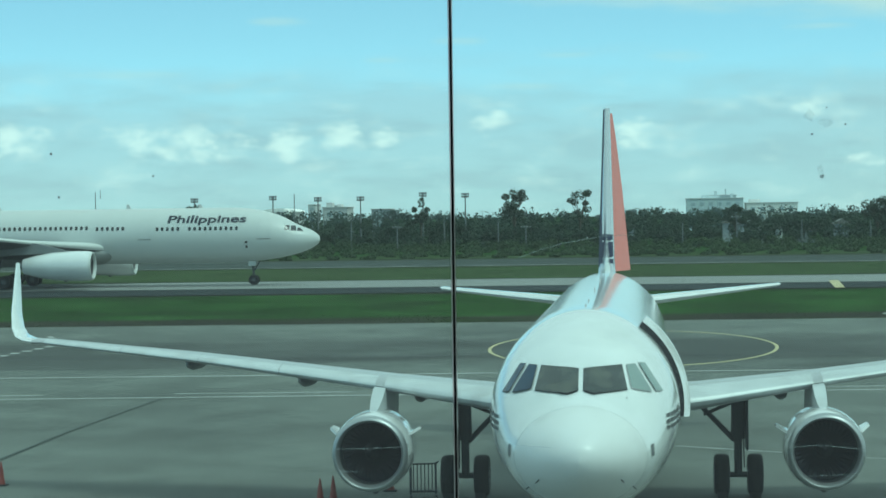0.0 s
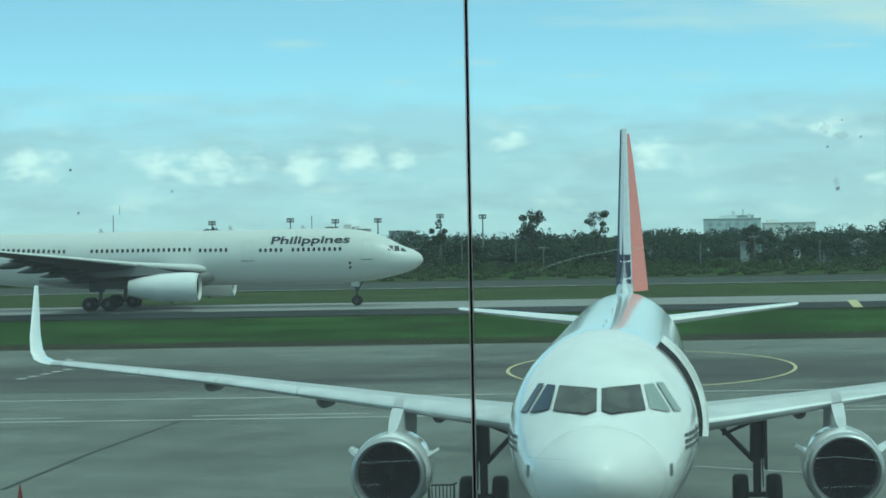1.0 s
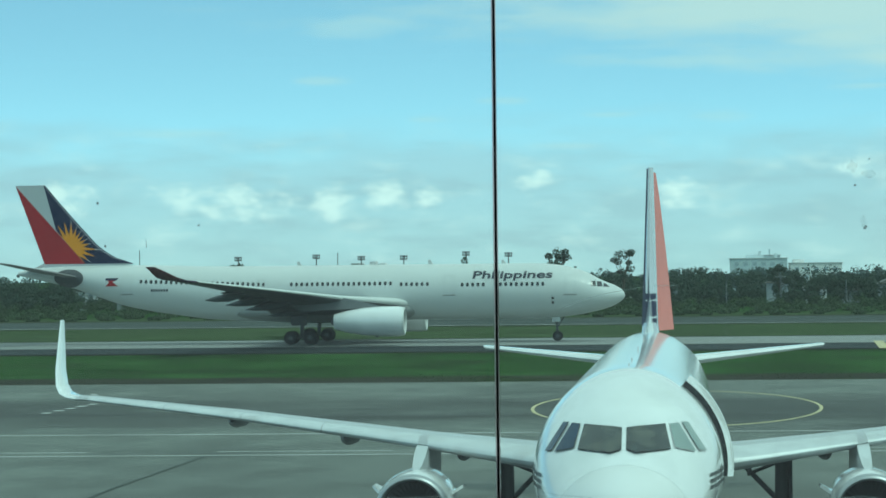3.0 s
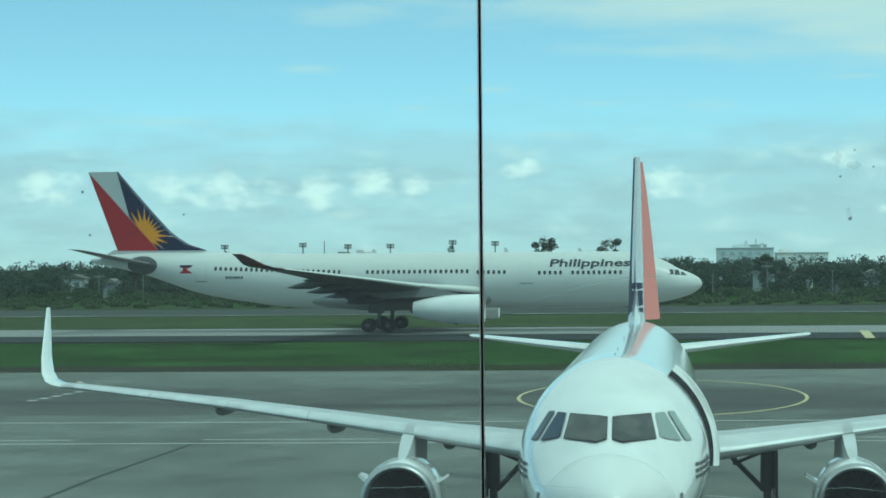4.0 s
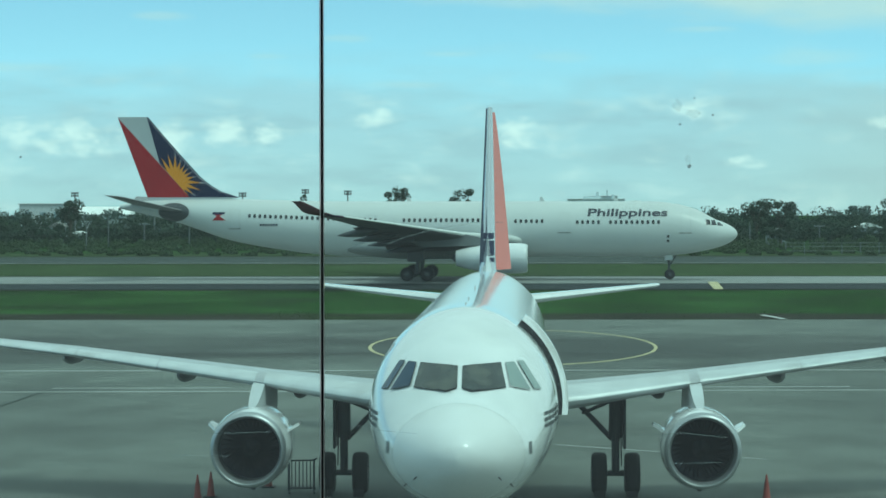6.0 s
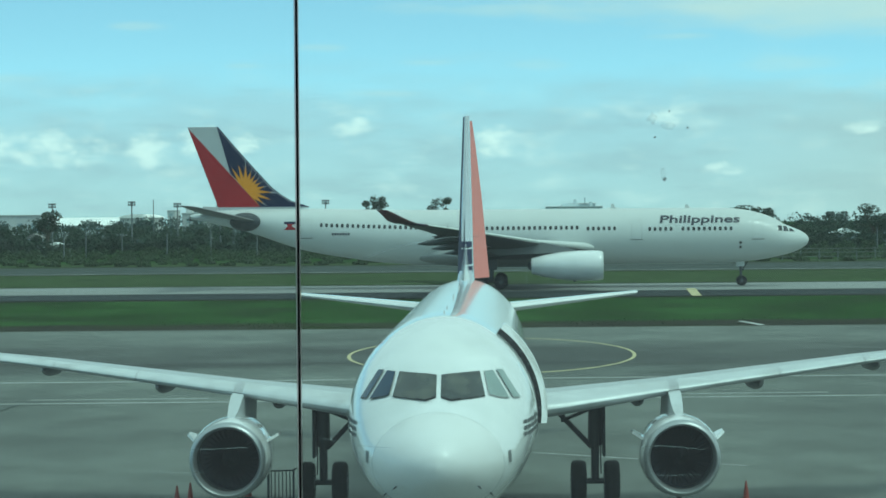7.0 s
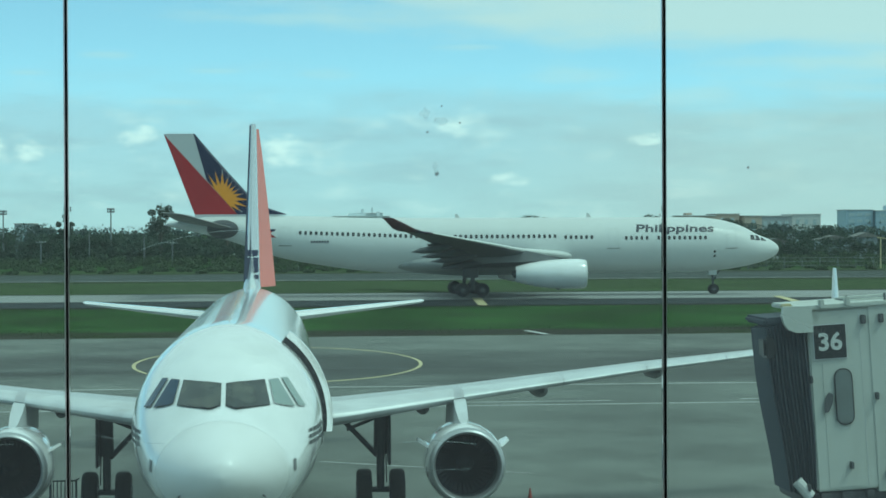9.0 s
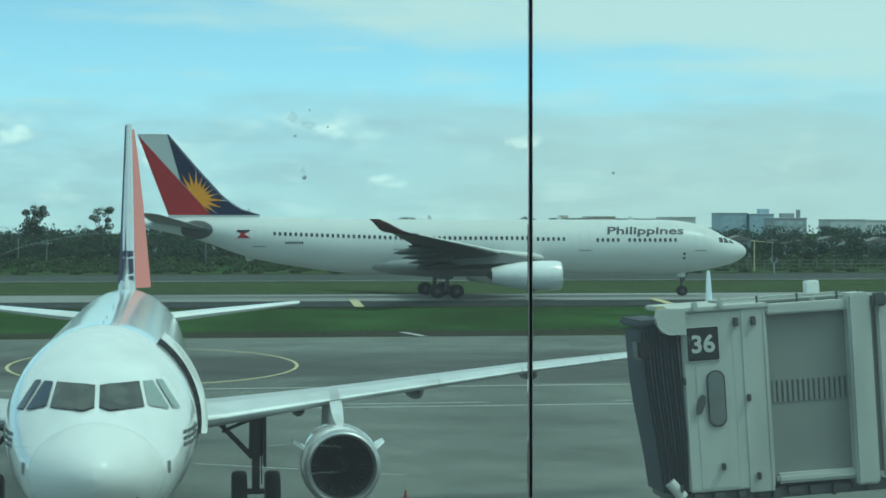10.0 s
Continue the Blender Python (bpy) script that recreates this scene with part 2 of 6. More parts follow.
def worn_band(m, y0, y1, soft, amount):
    """A broad dark belt of tyre and oil marks across the apron, ragged and broken up."""
    t = m.node_tree
    n, l = t.nodes.new, t.links.new
    b = t.nodes["Principled BSDF"]
    old = b.inputs["Base Color"].links[0].from_socket
    co = n("ShaderNodeTexCoord")
    mp = n("ShaderNodeMapping")
    mp.inputs["Scale"].default_value = (0.035, 0.11, 1)
    l(co.outputs["Object"], mp.inputs[0])
    patch = n("ShaderNodeTexNoise")
    patch.inputs["Scale"].default_value, patch.inputs["Detail"].default_value, patch.inputs["Roughness"].default_value = 1.0, 8, 0.62
    l(mp.outputs[0], patch.inputs[0])
    sep = n("ShaderNodeSeparateXYZ")
    l(co.outputs["Object"], sep.inputs[0])
    wob = n("ShaderNodeMath")
    wob.operation = "MULTIPLY_ADD"
    wob.inputs[1].default_value = 22.0
    l(patch.outputs[0], wob.inputs[0]); l(sep.outputs[1], wob.inputs[2])
    up, down, spots = n("ShaderNodeMapRange"), n("ShaderNodeMapRange"), n("ShaderNodeMapRange")
    for r, a, c in ((up, y0 + 11 - soft, y0 + 11 + soft), (down, y1 + 11 + soft, y1 + 11 - soft)):
        r.interpolation_type = "SMOOTHSTEP"
        r.inputs[1].default_value, r.inputs[2].default_value = min(a, c), max(a, c)
        if a > c:
            r.inputs[3].default_value, r.inputs[4].default_value = 1.0, 0.0
        l(wob.outputs[0], r.inputs[0])
    spots.inputs[1].default_value, spots.inputs[2].default_value, spots.inputs[3].default_value, spots.inputs[4].default_value = 0.34, 0.60, 0.25, amount
    l(patch.outputs[0], spots.inputs[0])
    both, all_ = n("ShaderNodeMath"), n("ShaderNodeMath")
    both.operation = all_.operation = "MULTIPLY"
    l(up.outputs[0], both.inputs[0]); l(down.outputs[0], both.inputs[1])
    l(both.outputs[0], all_.inputs[0]); l(spots.outputs[0], all_.inputs[1])
    mx = n("ShaderNodeMix")
    mx.data_type = "RGBA"
    l(all_.outputs[0], mx.inputs[0]); l(old, mx.inputs[6])
    mx.inputs[7].default_value = (0.045, 0.047, 0.045, 1)
    l(mx.outputs[2], b.inputs["Base Color"])


worn_band(CONCRETE, 76, 104, 5, 0.9)
TAXIWAY = material("taxiway_concrete", (0.26, 0.27, 0.257), 0.85, vary=0.12, scale=0.1, fine=1.2, bump=0.1, dirt=(0.18, 0.18, 0.17), dirt_scale=0.05, dirt_amount=0.5, stretch=(0.3, 1, 1), gloss=0.1)
ASPHALT = material("asphalt", (0.034, 0.042, 0.044), 0.9, vary=0.2, scale=0.1, fine=2.0, bump=0.2, stretch=(0.3, 1, 1), gloss=0.1)
ROAD = material("old_asphalt", (0.053, 0.066, 0.060), 0.9, vary=0.15, scale=0.08, fine=1.0, bump=0.1, stretch=(0.3, 1, 1), gloss=0.08)
GRASS = material("grass", (0.032, 0.076, 0.025), 0.95, vary=0.6, scale=0.20, fine=2.6, bump=0.6, dirt=(0.026, 0.044, 0.021), dirt_scale=0.16, dirt_amount=0.95, stretch=(0.55, 0.5, 1), gloss=0.0)
DRY_GRASS = material("dry_grass", (0.054, 0.083, 0.040), 0.95, vary=0.35, scale=0.25, fine=1.5, bump=0.5, dirt=(0.050, 0.066, 0.040), dirt_scale=0.12, dirt_amount=0.8, stretch=(0.6, 0.6, 1), gloss=0.0)
SOIL = material("bare_soil", (0.044, 0.045, 0.036), 0.95, vary=0.35, scale=0.2, fine=2.0, bump=0.5, dirt=(0.034, 0.055, 0.02), dirt_scale=0.12, dirt_amount=0.9, stretch=(0.6, 0.6, 1), gloss=0.0)
YELLOW_LINE = material("yellow_marking", (0.54, 0.46, 0.25), 0.8, vary=0.2, scale=0.8, fine=6, dirt=(0.3, 0.27, 0.18), dirt_scale=0.5, dirt_amount=0.7)
WHITE_LINE = material("white_marking", (0.52, 0.52, 0.50), 0.8, vary=0.2, scale=0.8, fine=6, dirt=(0.26, 0.26, 0.24), dirt_scale=0.4, dirt_amount=0.9)
BARK = material("bark", (0.10, 0.085, 0.065), 0.9, vary=0.3, scale=2, fine=20)
POLE = material("galvanised_pole", (0.19, 0.205, 0.205), 0.6, 0.2, vary=0.15)
WALL_PALE = material("pale_plaster", (0.60, 0.61, 0.60), 0.85, vary=0.08, scale=0.1, fine=1, per_object=0.12)
WALL_GREY = material("grey_facade", (0.30, 0.33, 0.35), 0.7, vary=0.1, scale=0.1, fine=1, per_object=0.15)
# blue and tan facades below are own colours lightened for distance haze
WALL_BLUE = material("blue_glass_facade", (0.30, 0.42, 0.50), 0.35, vary=0.15, scale=0.1, fine=1)
WALL_TAN = material("tan_facade", (0.50, 0.40, 0.33), 0.85, vary=0.1, scale=0.1, fine=1, per_object=0.15)
ROOF_WHITE = material("white_roof_sheet", (0.84, 0.85, 0.82), 0.6, vary=0.08, scale=0.1, fine=1, per_object=0.1)
ROOF_RUST = material("rusty_roof_sheet", (0.14, 0.135, 0.125), 0.8, vary=0.2, scale=0.3, fine=2, per_object=0.35)
# distance haze is put into these pale blue wall and pane colours
WALL_HAZE = material("haze_toned_facade", (0.58, 0.68, 0.70), 0.8, vary=0.12, scale=0.1, fine=1, per_object=0.1)
WINDOW_HAZE = material("haze_toned_pane", (0.38, 0.47, 0.50), 0.5, vary=0.2)
# dark house panes, lifted in tone by the same painted haze
WINDOW_DARK = material("far_window_band", (0.24, 0.28, 0.30), 0.3, vary=0.3)
BRIDGE = material("jet_bridge_paint", (0.47, 0.495, 0.455), 0.55, vary=0.08, scale=1.2, fine=14, dirt=(0.30, 0.31, 0.27), dirt_scale=1.1, dirt_amount=0.55, stretch=(1, 1, 0.35))
BRIDGE_GREY = material("jet_bridge_tunnel_grey", (0.225, 0.245, 0.225), 0.55, vary=0.08, scale=1.0, fine=12, dirt=(0.17, 0.17, 0.16), dirt_scale=0.9, dirt_amount=0.4)
BELLOWS = material("dark_canopy_fabric", (0.034, 0.048, 0.064), 0.8, vary=0.25, scale=3, fine=22, bump=0.5, dirt=(0.09, 0.10, 0.11), dirt_scale=2.0, dirt_amount=0.5, stretch=(4, 4, 0.5))
SIGN_BLACK = material("sign_black", (0.012, 0.014, 0.016), 0.4, vary=0.1)
SIGN_WHITE = material("sign_figure_white", (0.55, 0.56, 0.54), 0.5, vary=0.1)
CONE_ORANGE = material("cone_orange", (0.30, 0.045, 0.03), 0.55, vary=0.15)
CONE_WHITE = material("cone_sleeve", (0.6, 0.6, 0.58), 0.5, vary=0.1)
PLASTER = material("interior_plaster", (0.35, 0.35, 0.34), 0.85, vary=0.05)
CARPET = material("terminal_floor", (0.12, 0.12, 0.12), 0.7, vary=0.15, scale=1, fine=30)
CLADDING = material("terminal_cladding", (0.42, 0.43, 0.43), 0.6, vary=0.06)
GASKET = material("black_gasket", (0.008, 0.009, 0.010), 0.6, vary=0.1)


def pane_glass():
    """Tinted window glass: passes the view, reflects more at a slant."""
    m = bpy.data.materials.new("tinted_window_glass")
    m.use_nodes = True
    t = m.node_tree
    t.nodes.clear()
    n, l = t.nodes.new, t.links.new
    clear, gloss, mx, fr = n("ShaderNodeBsdfTransparent"), n("ShaderNodeBsdfGlossy"), n("ShaderNodeMixShader"), n("ShaderNodeFresnel")
    clear.inputs[0].default_value = GLASS_TINT
    gloss.inputs["Roughness"].default_value = 0.01
    fr.inputs[0].default_value = 1.45
    # dust-like film: scatter added so a pale veil lifts the dark tones
    dust, film = n("ShaderNodeBsdfTranslucent"), n("ShaderNodeMixShader")
    dust.inputs[0].default_value = (0.7, 0.8, 0.8, 1)
    film.inputs[0].default_value = 0.029
    l(clear.outputs[0], film.inputs[1]); l(dust.outputs[0], film.inputs[2])
    l(fr.outputs[0], mx.inputs[0]); l(film.outputs[0], mx.inputs[1]); l(gloss.outputs[0], mx.inputs[2])
    l(mx.outputs[0], n("ShaderNodeOutputMaterial").inputs[0])
    return m


GLASS_TINT = (0.695, 0.86, 0.83, 1)
GLASS = pane_glass()


def smear_glass(name, strength, colour=(0.8, 0.85, 0.85, 1)):
    """A faint greasy film or thin line on the pane: mostly clear, a little pale scatter."""
    m = bpy.data.materials.new(name)
    m.use_nodes = True
    t = m.node_tree
    t.nodes.clear()
    n, l = t.nodes.new, t.links.new
    clear, pale, mx = n("ShaderNodeBsdfTransparent"), n("ShaderNodeBsdfTranslucent"), n("ShaderNodeMixShader")
    pale.inputs[0].default_value = colour
    mx.inputs[0].default_value = strength
    l(clear.outputs[0], mx.inputs[1]); l(pale.outputs[0], mx.inputs[2])
    l(mx.outputs[0], n("ShaderNodeOutputMaterial").inputs[0])
    return m


GLASS_EDGE = smear_glass("glass_edge", 0.55, (0.75, 0.85, 0.82, 1))
SMEAR = smear_glass("pane_pale_line", 0.22)
SPECK = smear_glass("dirt_speck", 0.5, (0.25, 0.28, 0.29, 1))


# ---------------------------------------------------------------- mesh tools
def part(name, bm, mat, parent=None, label="", smooth=False, mats=()):
    """Links a bmesh as one mesh object, under a thing or a part."""
    me = bpy.data.meshes.new(name)
    bm.normal_update()
    bm.to_mesh(me)
    bm.free()
    for m in (mat, *mats):
        me.materials.append(m)
    if smooth:
        me.polygons.foreach_set("use_smooth", [True] * len(me.polygons))
        me.set_sharp_from_angle(angle=radians(40))
    ob = new(name, me)
    if parent:
        ob.parent = parent
    if label:
        tagged(ob, label)
    return ob


def share(name, ob, parent, m):
    """Another object on the same mesh, under parent, at pose m."""
    o = new(name, ob.data)
    o.parent = parent
    o.matrix_basis = m
    return o


def thing(name, label, category, group="", kind="", at=None):
    e = tagged(new(name), label, category, group, kind)
    e.empty_display_size = 0.5
    if at is not None:
        e.matrix_basis = at
    return e


def loft(rings, cap=True, close=True, bm=None):
    bm = bm or bmesh.new()
    vs = [[bm.verts.new(p) for p in r] for r in rings]
    k = len(rings[0])
    for a, b in zip(vs, vs[1:]):
        for i in range(k if close else k - 1):
            j = (i + 1) % k
            bm.faces.new((a[i], a[j], b[j], b[i]))
    if cap:
        bm.faces.new(vs[0][::-1])
        bm.faces.new(vs[-1])
    bmesh.ops.recalc_face_normals(bm, faces=bm.faces)
    return bm


def box(x0, y0, z0, x1, y1, z1, bevel=0.0, bm=None):
    own = bm is None
    bm = bm or bmesh.new()
    r = bmesh.ops.create_cube(bm, size=1, matrix=Matrix.LocRotScale(((x0 + x1) / 2, (y0 + y1) / 2, (z0 + z1) / 2), None, (x1 - x0, y1 - y0, z1 - z0)))
    if bevel and own:
        bmesh.ops.bevel(bm, geom=bm.edges[:], offset=bevel, segments=2, affect="EDGES")
    return bm


def tube(a, b, r0, r1=None, n=12, bm=None):
    """A round bar from a to b."""
    bm = bm or bmesh.new()
    a, b = Vector(a), Vector(b)
    d = (b - a).normalized()
    s = d.orthogonal().normalized()
    t = d.cross(s)
    r1 = r0 if r1 is None else r1
    rings = [[p + (s * math.cos(2 * math.pi * i / n) + t * math.sin(2 * math.pi * i / n)) * r for i in range(n)] for p, r in ((a, r0), (b, r1))]
    return loft(rings, bm=bm)


def revolve(profile, n=48, centre=(0, 0, 0), axis="X", cap=False, bm=None):
    """Turns (along, radius) about an axis through centre."""
    rings = []
    for a, r in profile:
        ring = []
        for i in range(n):
            c, s = math.cos(2 * math.pi * i / n) * r, math.sin(2 * math.pi * i / n) * r
            p = (a, c, s) if axis == "X" else ((c, a, s) if axis == "Y" else (c, s, a))
            ring.append(Vector(centre) + Vector(p))
        rings.append(ring)
    return loft(rings, cap, bm=bm)


def prism(outline, y0, y1, bm=None):
    """A plate with an outline in x, z, from y0 to y1."""
    bm = bm or bmesh.new()
    return loft([[(x, y0, z) for x, z in outline], [(x, y1, z) for x, z in outline]], bm=bm)


def foil(x, y, z, chord, thick, cant=0.0, side=1, n=10):
    """One closed wing section: leading edge at x, cant in degrees tips it up."""
    c, s = math.cos(radians(cant)), math.sin(radians(cant))
    us = [(1 - math.cos(math.pi * i / n)) / 2 for i in range(n + 1)]

    def half(u):
        return 5 * thick * (0.2969 * math.sqrt(u) - 0.126 * u - 0.3516 * u * u + 0.2843 * u ** 3 - 0.1015 * u ** 4)
    pts = [(u, half(u)) for u in us] + [(u, -0.95 * half(u)) for u in us[-2:0:-1]]
    return [Vector((x - chord * u, side * (y - chord * t * s), z + chord * t * c)) for u, t in pts]


def set_at(ring, k):
    """Turns a wing section about its leading edge: k is the fall for each metre aft."""
    x0 = max(p.x for p in ring)
    return [Vector((p.x, p.y, p.z - k * (x0 - p.x))) for p in ring]


def wing(stations, side, fall=0.0):
    falls = fall if isinstance(fall, (list, tuple)) else [fall] * len(stations)
    return loft([set_at(foil(*st, side=side), k) for st, k in zip(stations, falls)])


def skin(stations, n=40, power=2.0):
    """Body rings from (distance aft, top, bottom, half width), nose at x = 0."""
    rings = []
    for s, top, bot, w in stations:
        zc, h = (top + bot) / 2, (top - bot) / 2
        rings.append([Vector((-s, w * math.copysign(abs(math.cos(a)) ** (2 / power), math.cos(a)), zc + h * math.copysign(abs(math.sin(a)) ** (2 / power), math.sin(a)))) for a in (2 * math.pi * i / n for i in range(n))])
    return rings


def smooth_stations(st, until=9.0):
    """Fills in the nose and tail curves between the given sections (monotone cubic)."""
    st = np.array(st, float)
    xs = [st[0, 0]]
    while xs[-1] < st[-1, 0] - 1e-6:
        x = xs[-1]
        d = 0.06 if x < 0.5 else (0.2 if x < until else 0.9)
        xs.append(min(x + d, st[-1, 0]))
    out = [xs]
    h = np.diff(st[:, 0])
    for c in (1, 2, 3):
        y = st[:, c]
        g = np.diff(y) / h
        m = np.zeros(len(y))
        m[0], m[-1] = g[0], g[-1]
        for i in range(1, len(y) - 1):
            if g[i - 1] * g[i] > 0:
                w1, w2 = 2 * h[i] + h[i - 1], h[i] + 2 * h[i - 1]
                m[i] = (w1 + w2) / (w1 / g[i - 1] + w2 / g[i])
        res = []
        for x in xs:
            i = min(np.searchsorted(st[:, 0], x, side="right") - 1, len(h) - 1)
            t = (x - st[i, 0]) / h[i]
            res.append(y[i] * (1 + 2 * t) * (1 - t) ** 2 + h[i] * m[i] * t * (1 - t) ** 2 + y[i + 1] * t * t * (3 - 2 * t) + h[i] * m[i + 1] * t * t * (t - 1))
        out.append(res)
    return [tuple(float(v) for v in r) for r in zip(*out)]


def section_at(st, s):
    """Top, bottom and half width of a body at s metres aft of its nose."""
    a = np.array(st)
    return tuple(float(np.interp(s, a[:, 0], a[:, c])) for c in (1, 2, 3))


def on_skin(st, s, z, side, out=0.0):
    """The point of the body's side at s aft and height z."""
    top, bot, w = section_at(st, s)
    zc, h = (top + bot) / 2, (top - bot) / 2
    q = max(-0.999, min(0.999, (z - zc) / h))
    y = w * math.sqrt(1 - q * q)
    nrm = Vector((0, y / (w * w), (z - zc) / (h * h))).normalized()
    return Vector((-s, side * (y + nrm.y * out), z + nrm.z * out))


def decal(st, outline, side, out=0.012, rings=3):
    """A thin sheet with an outline in (s, z), laid on the body's side."""
    bm = bmesh.new()
    cs, cz = (sum(p[i] for p in outline) / len(outline) for i in (0, 1))
    rim = [(s, z) for s, z in outline]
    loops = [[bm.verts.new(on_skin(st, cs + (s - cs) * k / rings, cz + (z - cz) * k / rings, side, out)) for s, z in rim] for k in range(1, rings + 1)]
    loops.append([bm.verts.new(on_skin(st, s, z, side, -0.01)) for s, z in rim])
    mid = bm.verts.new(on_skin(st, cs, cz, side, out))
    n = len(rim)
    for i in range(n):
        j = (i + 1) % n
        bm.faces.new((mid, loops[0][i], loops[0][j]))
        for a, b in zip(loops, loops[1:]):
            bm.faces.new((a[i], b[i], b[j], a[j]))
    bmesh.ops.recalc_face_normals(bm, faces=bm.faces)
    return bm


def rounded(s0, s1, z0, z1, r, k=4):
    pts = []
    for cx, cz, a0 in ((s1 - r, z1 - r, 0), (s0 + r, z1 - r, 90), (s0 + r, z0 + r, 180), (s1 - r, z0 + r, 270)):
        for i in range(k + 1):
            a = radians(a0 + 90 * i / k)
            pts.append((cx + r * math.cos(a), cz + r * math.sin(a)))
    return pts


def wheel_mesh(r, w):
    tyre = revolve([(-w / 2, r * 0.62), (-w / 2, r * 0.86), (-w * 0.36, r * 0.97), (-w * 0.15, r), (w * 0.15, r), (w * 0.36, r * 0.97), (w / 2, r * 0.86), (w / 2, r * 0.62)], 28, axis="Y", cap=True)
    hub = revolve([(-w * 0.52, r * 0.20), (-w * 0.52, r * 0.24), (-w * 0.44, r * 0.52), (-w * 0.505, r * 0.6), (w * 0.505, r * 0.6), (w * 0.44, r * 0.52), (w * 0.52, r * 0.24), (w * 0.52, r * 0.20)], 20, axis="Y", cap=True)
    for k in range(6):
        a = k * math.pi / 3
        for sgn in (-1, 1):
            revolve([(sgn * w * 0.40, r * 0.07), (sgn * w * 0.55, r * 0.07)], 8, (math.cos(a) * r * 0.38, 0, math.sin(a) * r * 0.38), "Y", True, bm=hub)
    return tyre, hub


def add_wheel(parent, x, y, z, r, w):
    tyre, hub = wheel_mesh(r, w)
    o = part("wheel", tyre, RUBBER, parent, smooth=True)
    o.location = (x, y, z)
    part("hub", hub, HUB, o, "grey alloy wheel hub", smooth=True)
    return o


def text_mesh(body, size, bold=0.0, slant=0.0):
    """Flat letters of the built-in font as a mesh, extruded a little."""
    cu = bpy.data.curves.new("letters", "FONT")
    cu.body, cu.size, cu.shear, cu.offset, cu.extrude, cu.resolution_u = body, size, slant, bold, 0.01, 4
    ob = bpy.data.objects.new("letters", cu)
    me = bpy.data.meshes.new_from_object(ob)
    bpy.data.objects.remove(ob)
    bm = bmesh.new()
    bm.from_mesh(me)
    bpy.data.meshes.remove(me)
    return bm


# ---------------------------------------------------------------- the field: ground, apron, taxiway
TURN = 1.5  # the taxiway's direction, degrees
FIELD = pose(0, 0, 0, 0, 0, TURN)
APRON_END, TAXI_Z = 126.0, 1.1


def ground_height(v):
    """The field rises a little from the apron's edge to the taxiway."""
    return TAXI_Z * min(1.0, max(0.0, (v - APRON_END) / 59.0))


def strip(name, label, bands, mats, lift, u0=-700, u1=700, step=10.0, ragged=0.0, thickness=0.0):
    """A long sheet along the taxiway; bands are rising v, one material between each two."""
    us = [u0 + step * i for i in range(int((u1 - u0) / step) + 1)]
    verts, faces, slots = [], [], []
    for i, u in enumerate(us):
        for k, v in enumerate(bands):
            inner = 0 < k < len(bands) - 1
            w = v + (ragged * noise.noise((u * 0.09, v, 0.3)) + 0.5 * ragged * noise.noise((u * 0.4, v, 1.3)) if inner else 0)
            verts.append((u, w, ground_height(v) + lift))
    k = len(bands)
    for i in range(len(us) - 1):
        for j in range(k - 1):
            a = i * k + j
            faces.append((a, a + k, a + k + 1, a + 1))
            slots.append(j)
    me = bpy.data.meshes.new(name)
    me.from_pydata(verts, [], faces)
    for m in mats:
        me.materials.append(m)
    me.polygons.foreach_set("material_index", slots)
    ob = tagged(new(name, me), label, name, kind="structure")
    ob.matrix_basis = FIELD
    return ob


strip("ground", "grass airfield with bare soil edges reaching the horizon", [-900, 120, 127, 134, 152, 168, 185, 200, 203, 230, 262, 309, 318, 345, 700, 4500],
      [SOIL, SOIL, SOIL, GRASS, GRASS, SOIL, SOIL, SOIL, DRY_GRASS, DRY_GRASS, SOIL, SOIL, DRY_GRASS, GRASS, GRASS], -0.06, -4200, 4200, 4.0, 1.6)
strip("apron", "stained grey concrete aircraft apron", [-60, 0, 40, 80, APRON_END], [CONCRETE] * 4, 0.0, -500, 500)
strip("shoulder", "dark asphalt taxiway shoulder", [169, 179.6], [ASPHALT], 0.0)
strip("taxiway", "pale concrete taxiway", [179.4, 199], [TAXIWAY], 0.02)
strip("far_shoulder", "dark asphalt strip behind the taxiway", [198.8, 202], [ASPHALT], 0.0)
strip("runway", "old grey asphalt runway", [262, 309], [ROAD], 0.0)
strip("runway_edge_line", "thin pale line along the runway edge", [263, 264.2], [WHITE_LINE], 0.03)


def marking(name, label, loops, mat, z=None, thick=0.006):
    """Paint on the ground: closed outlines in world x, y."""
    bm = bmesh.new()
    for loop in loops:
        lo = [(x, y, (ground_height(y) if z is None else z) + 0.006) for x, y in loop]
        loft([lo, [(x, y, h + thick) for x, y, h in lo]], bm=bm)
    return tagged(part(name, bm, mat), label, "marking", kind="structure")


def arc_band(cx, cy, r, a0, a1, w, n=64):
    out = []
    for i in range(n):
        a, b = radians(a0 + (a1 - a0) * i / n), radians(a0 + (a1 - a0) * (i + 1) / n)
        out.append([(cx + (r + s) * math.cos(t), cy + (r + s) * math.sin(t)) for t, s in ((a, -w), (b, -w), (b, w), (a, w))])
    return out


def bar(x0, y0, x1, y1, w):
    d = Vector((x1 - x0, y1 - y0)).normalized() * w / 2
    return [(x0 - d.y, y0 + d.x), (x1 - d.y, y1 + d.x), (x1 + d.y, y1 - d.x), (x0 + d.y, y0 - d.x)]


def circle_bands():
    """Worn turning circle, wider than deep where it was painted."""
    out = []
    for q in arc_band(0, 0, 1.0, -90, 250, 0.012, 90):
        out.append([(0.60 + 8.42 * x, 93.5 + 17.8 * y) for x, y in q])
    return out


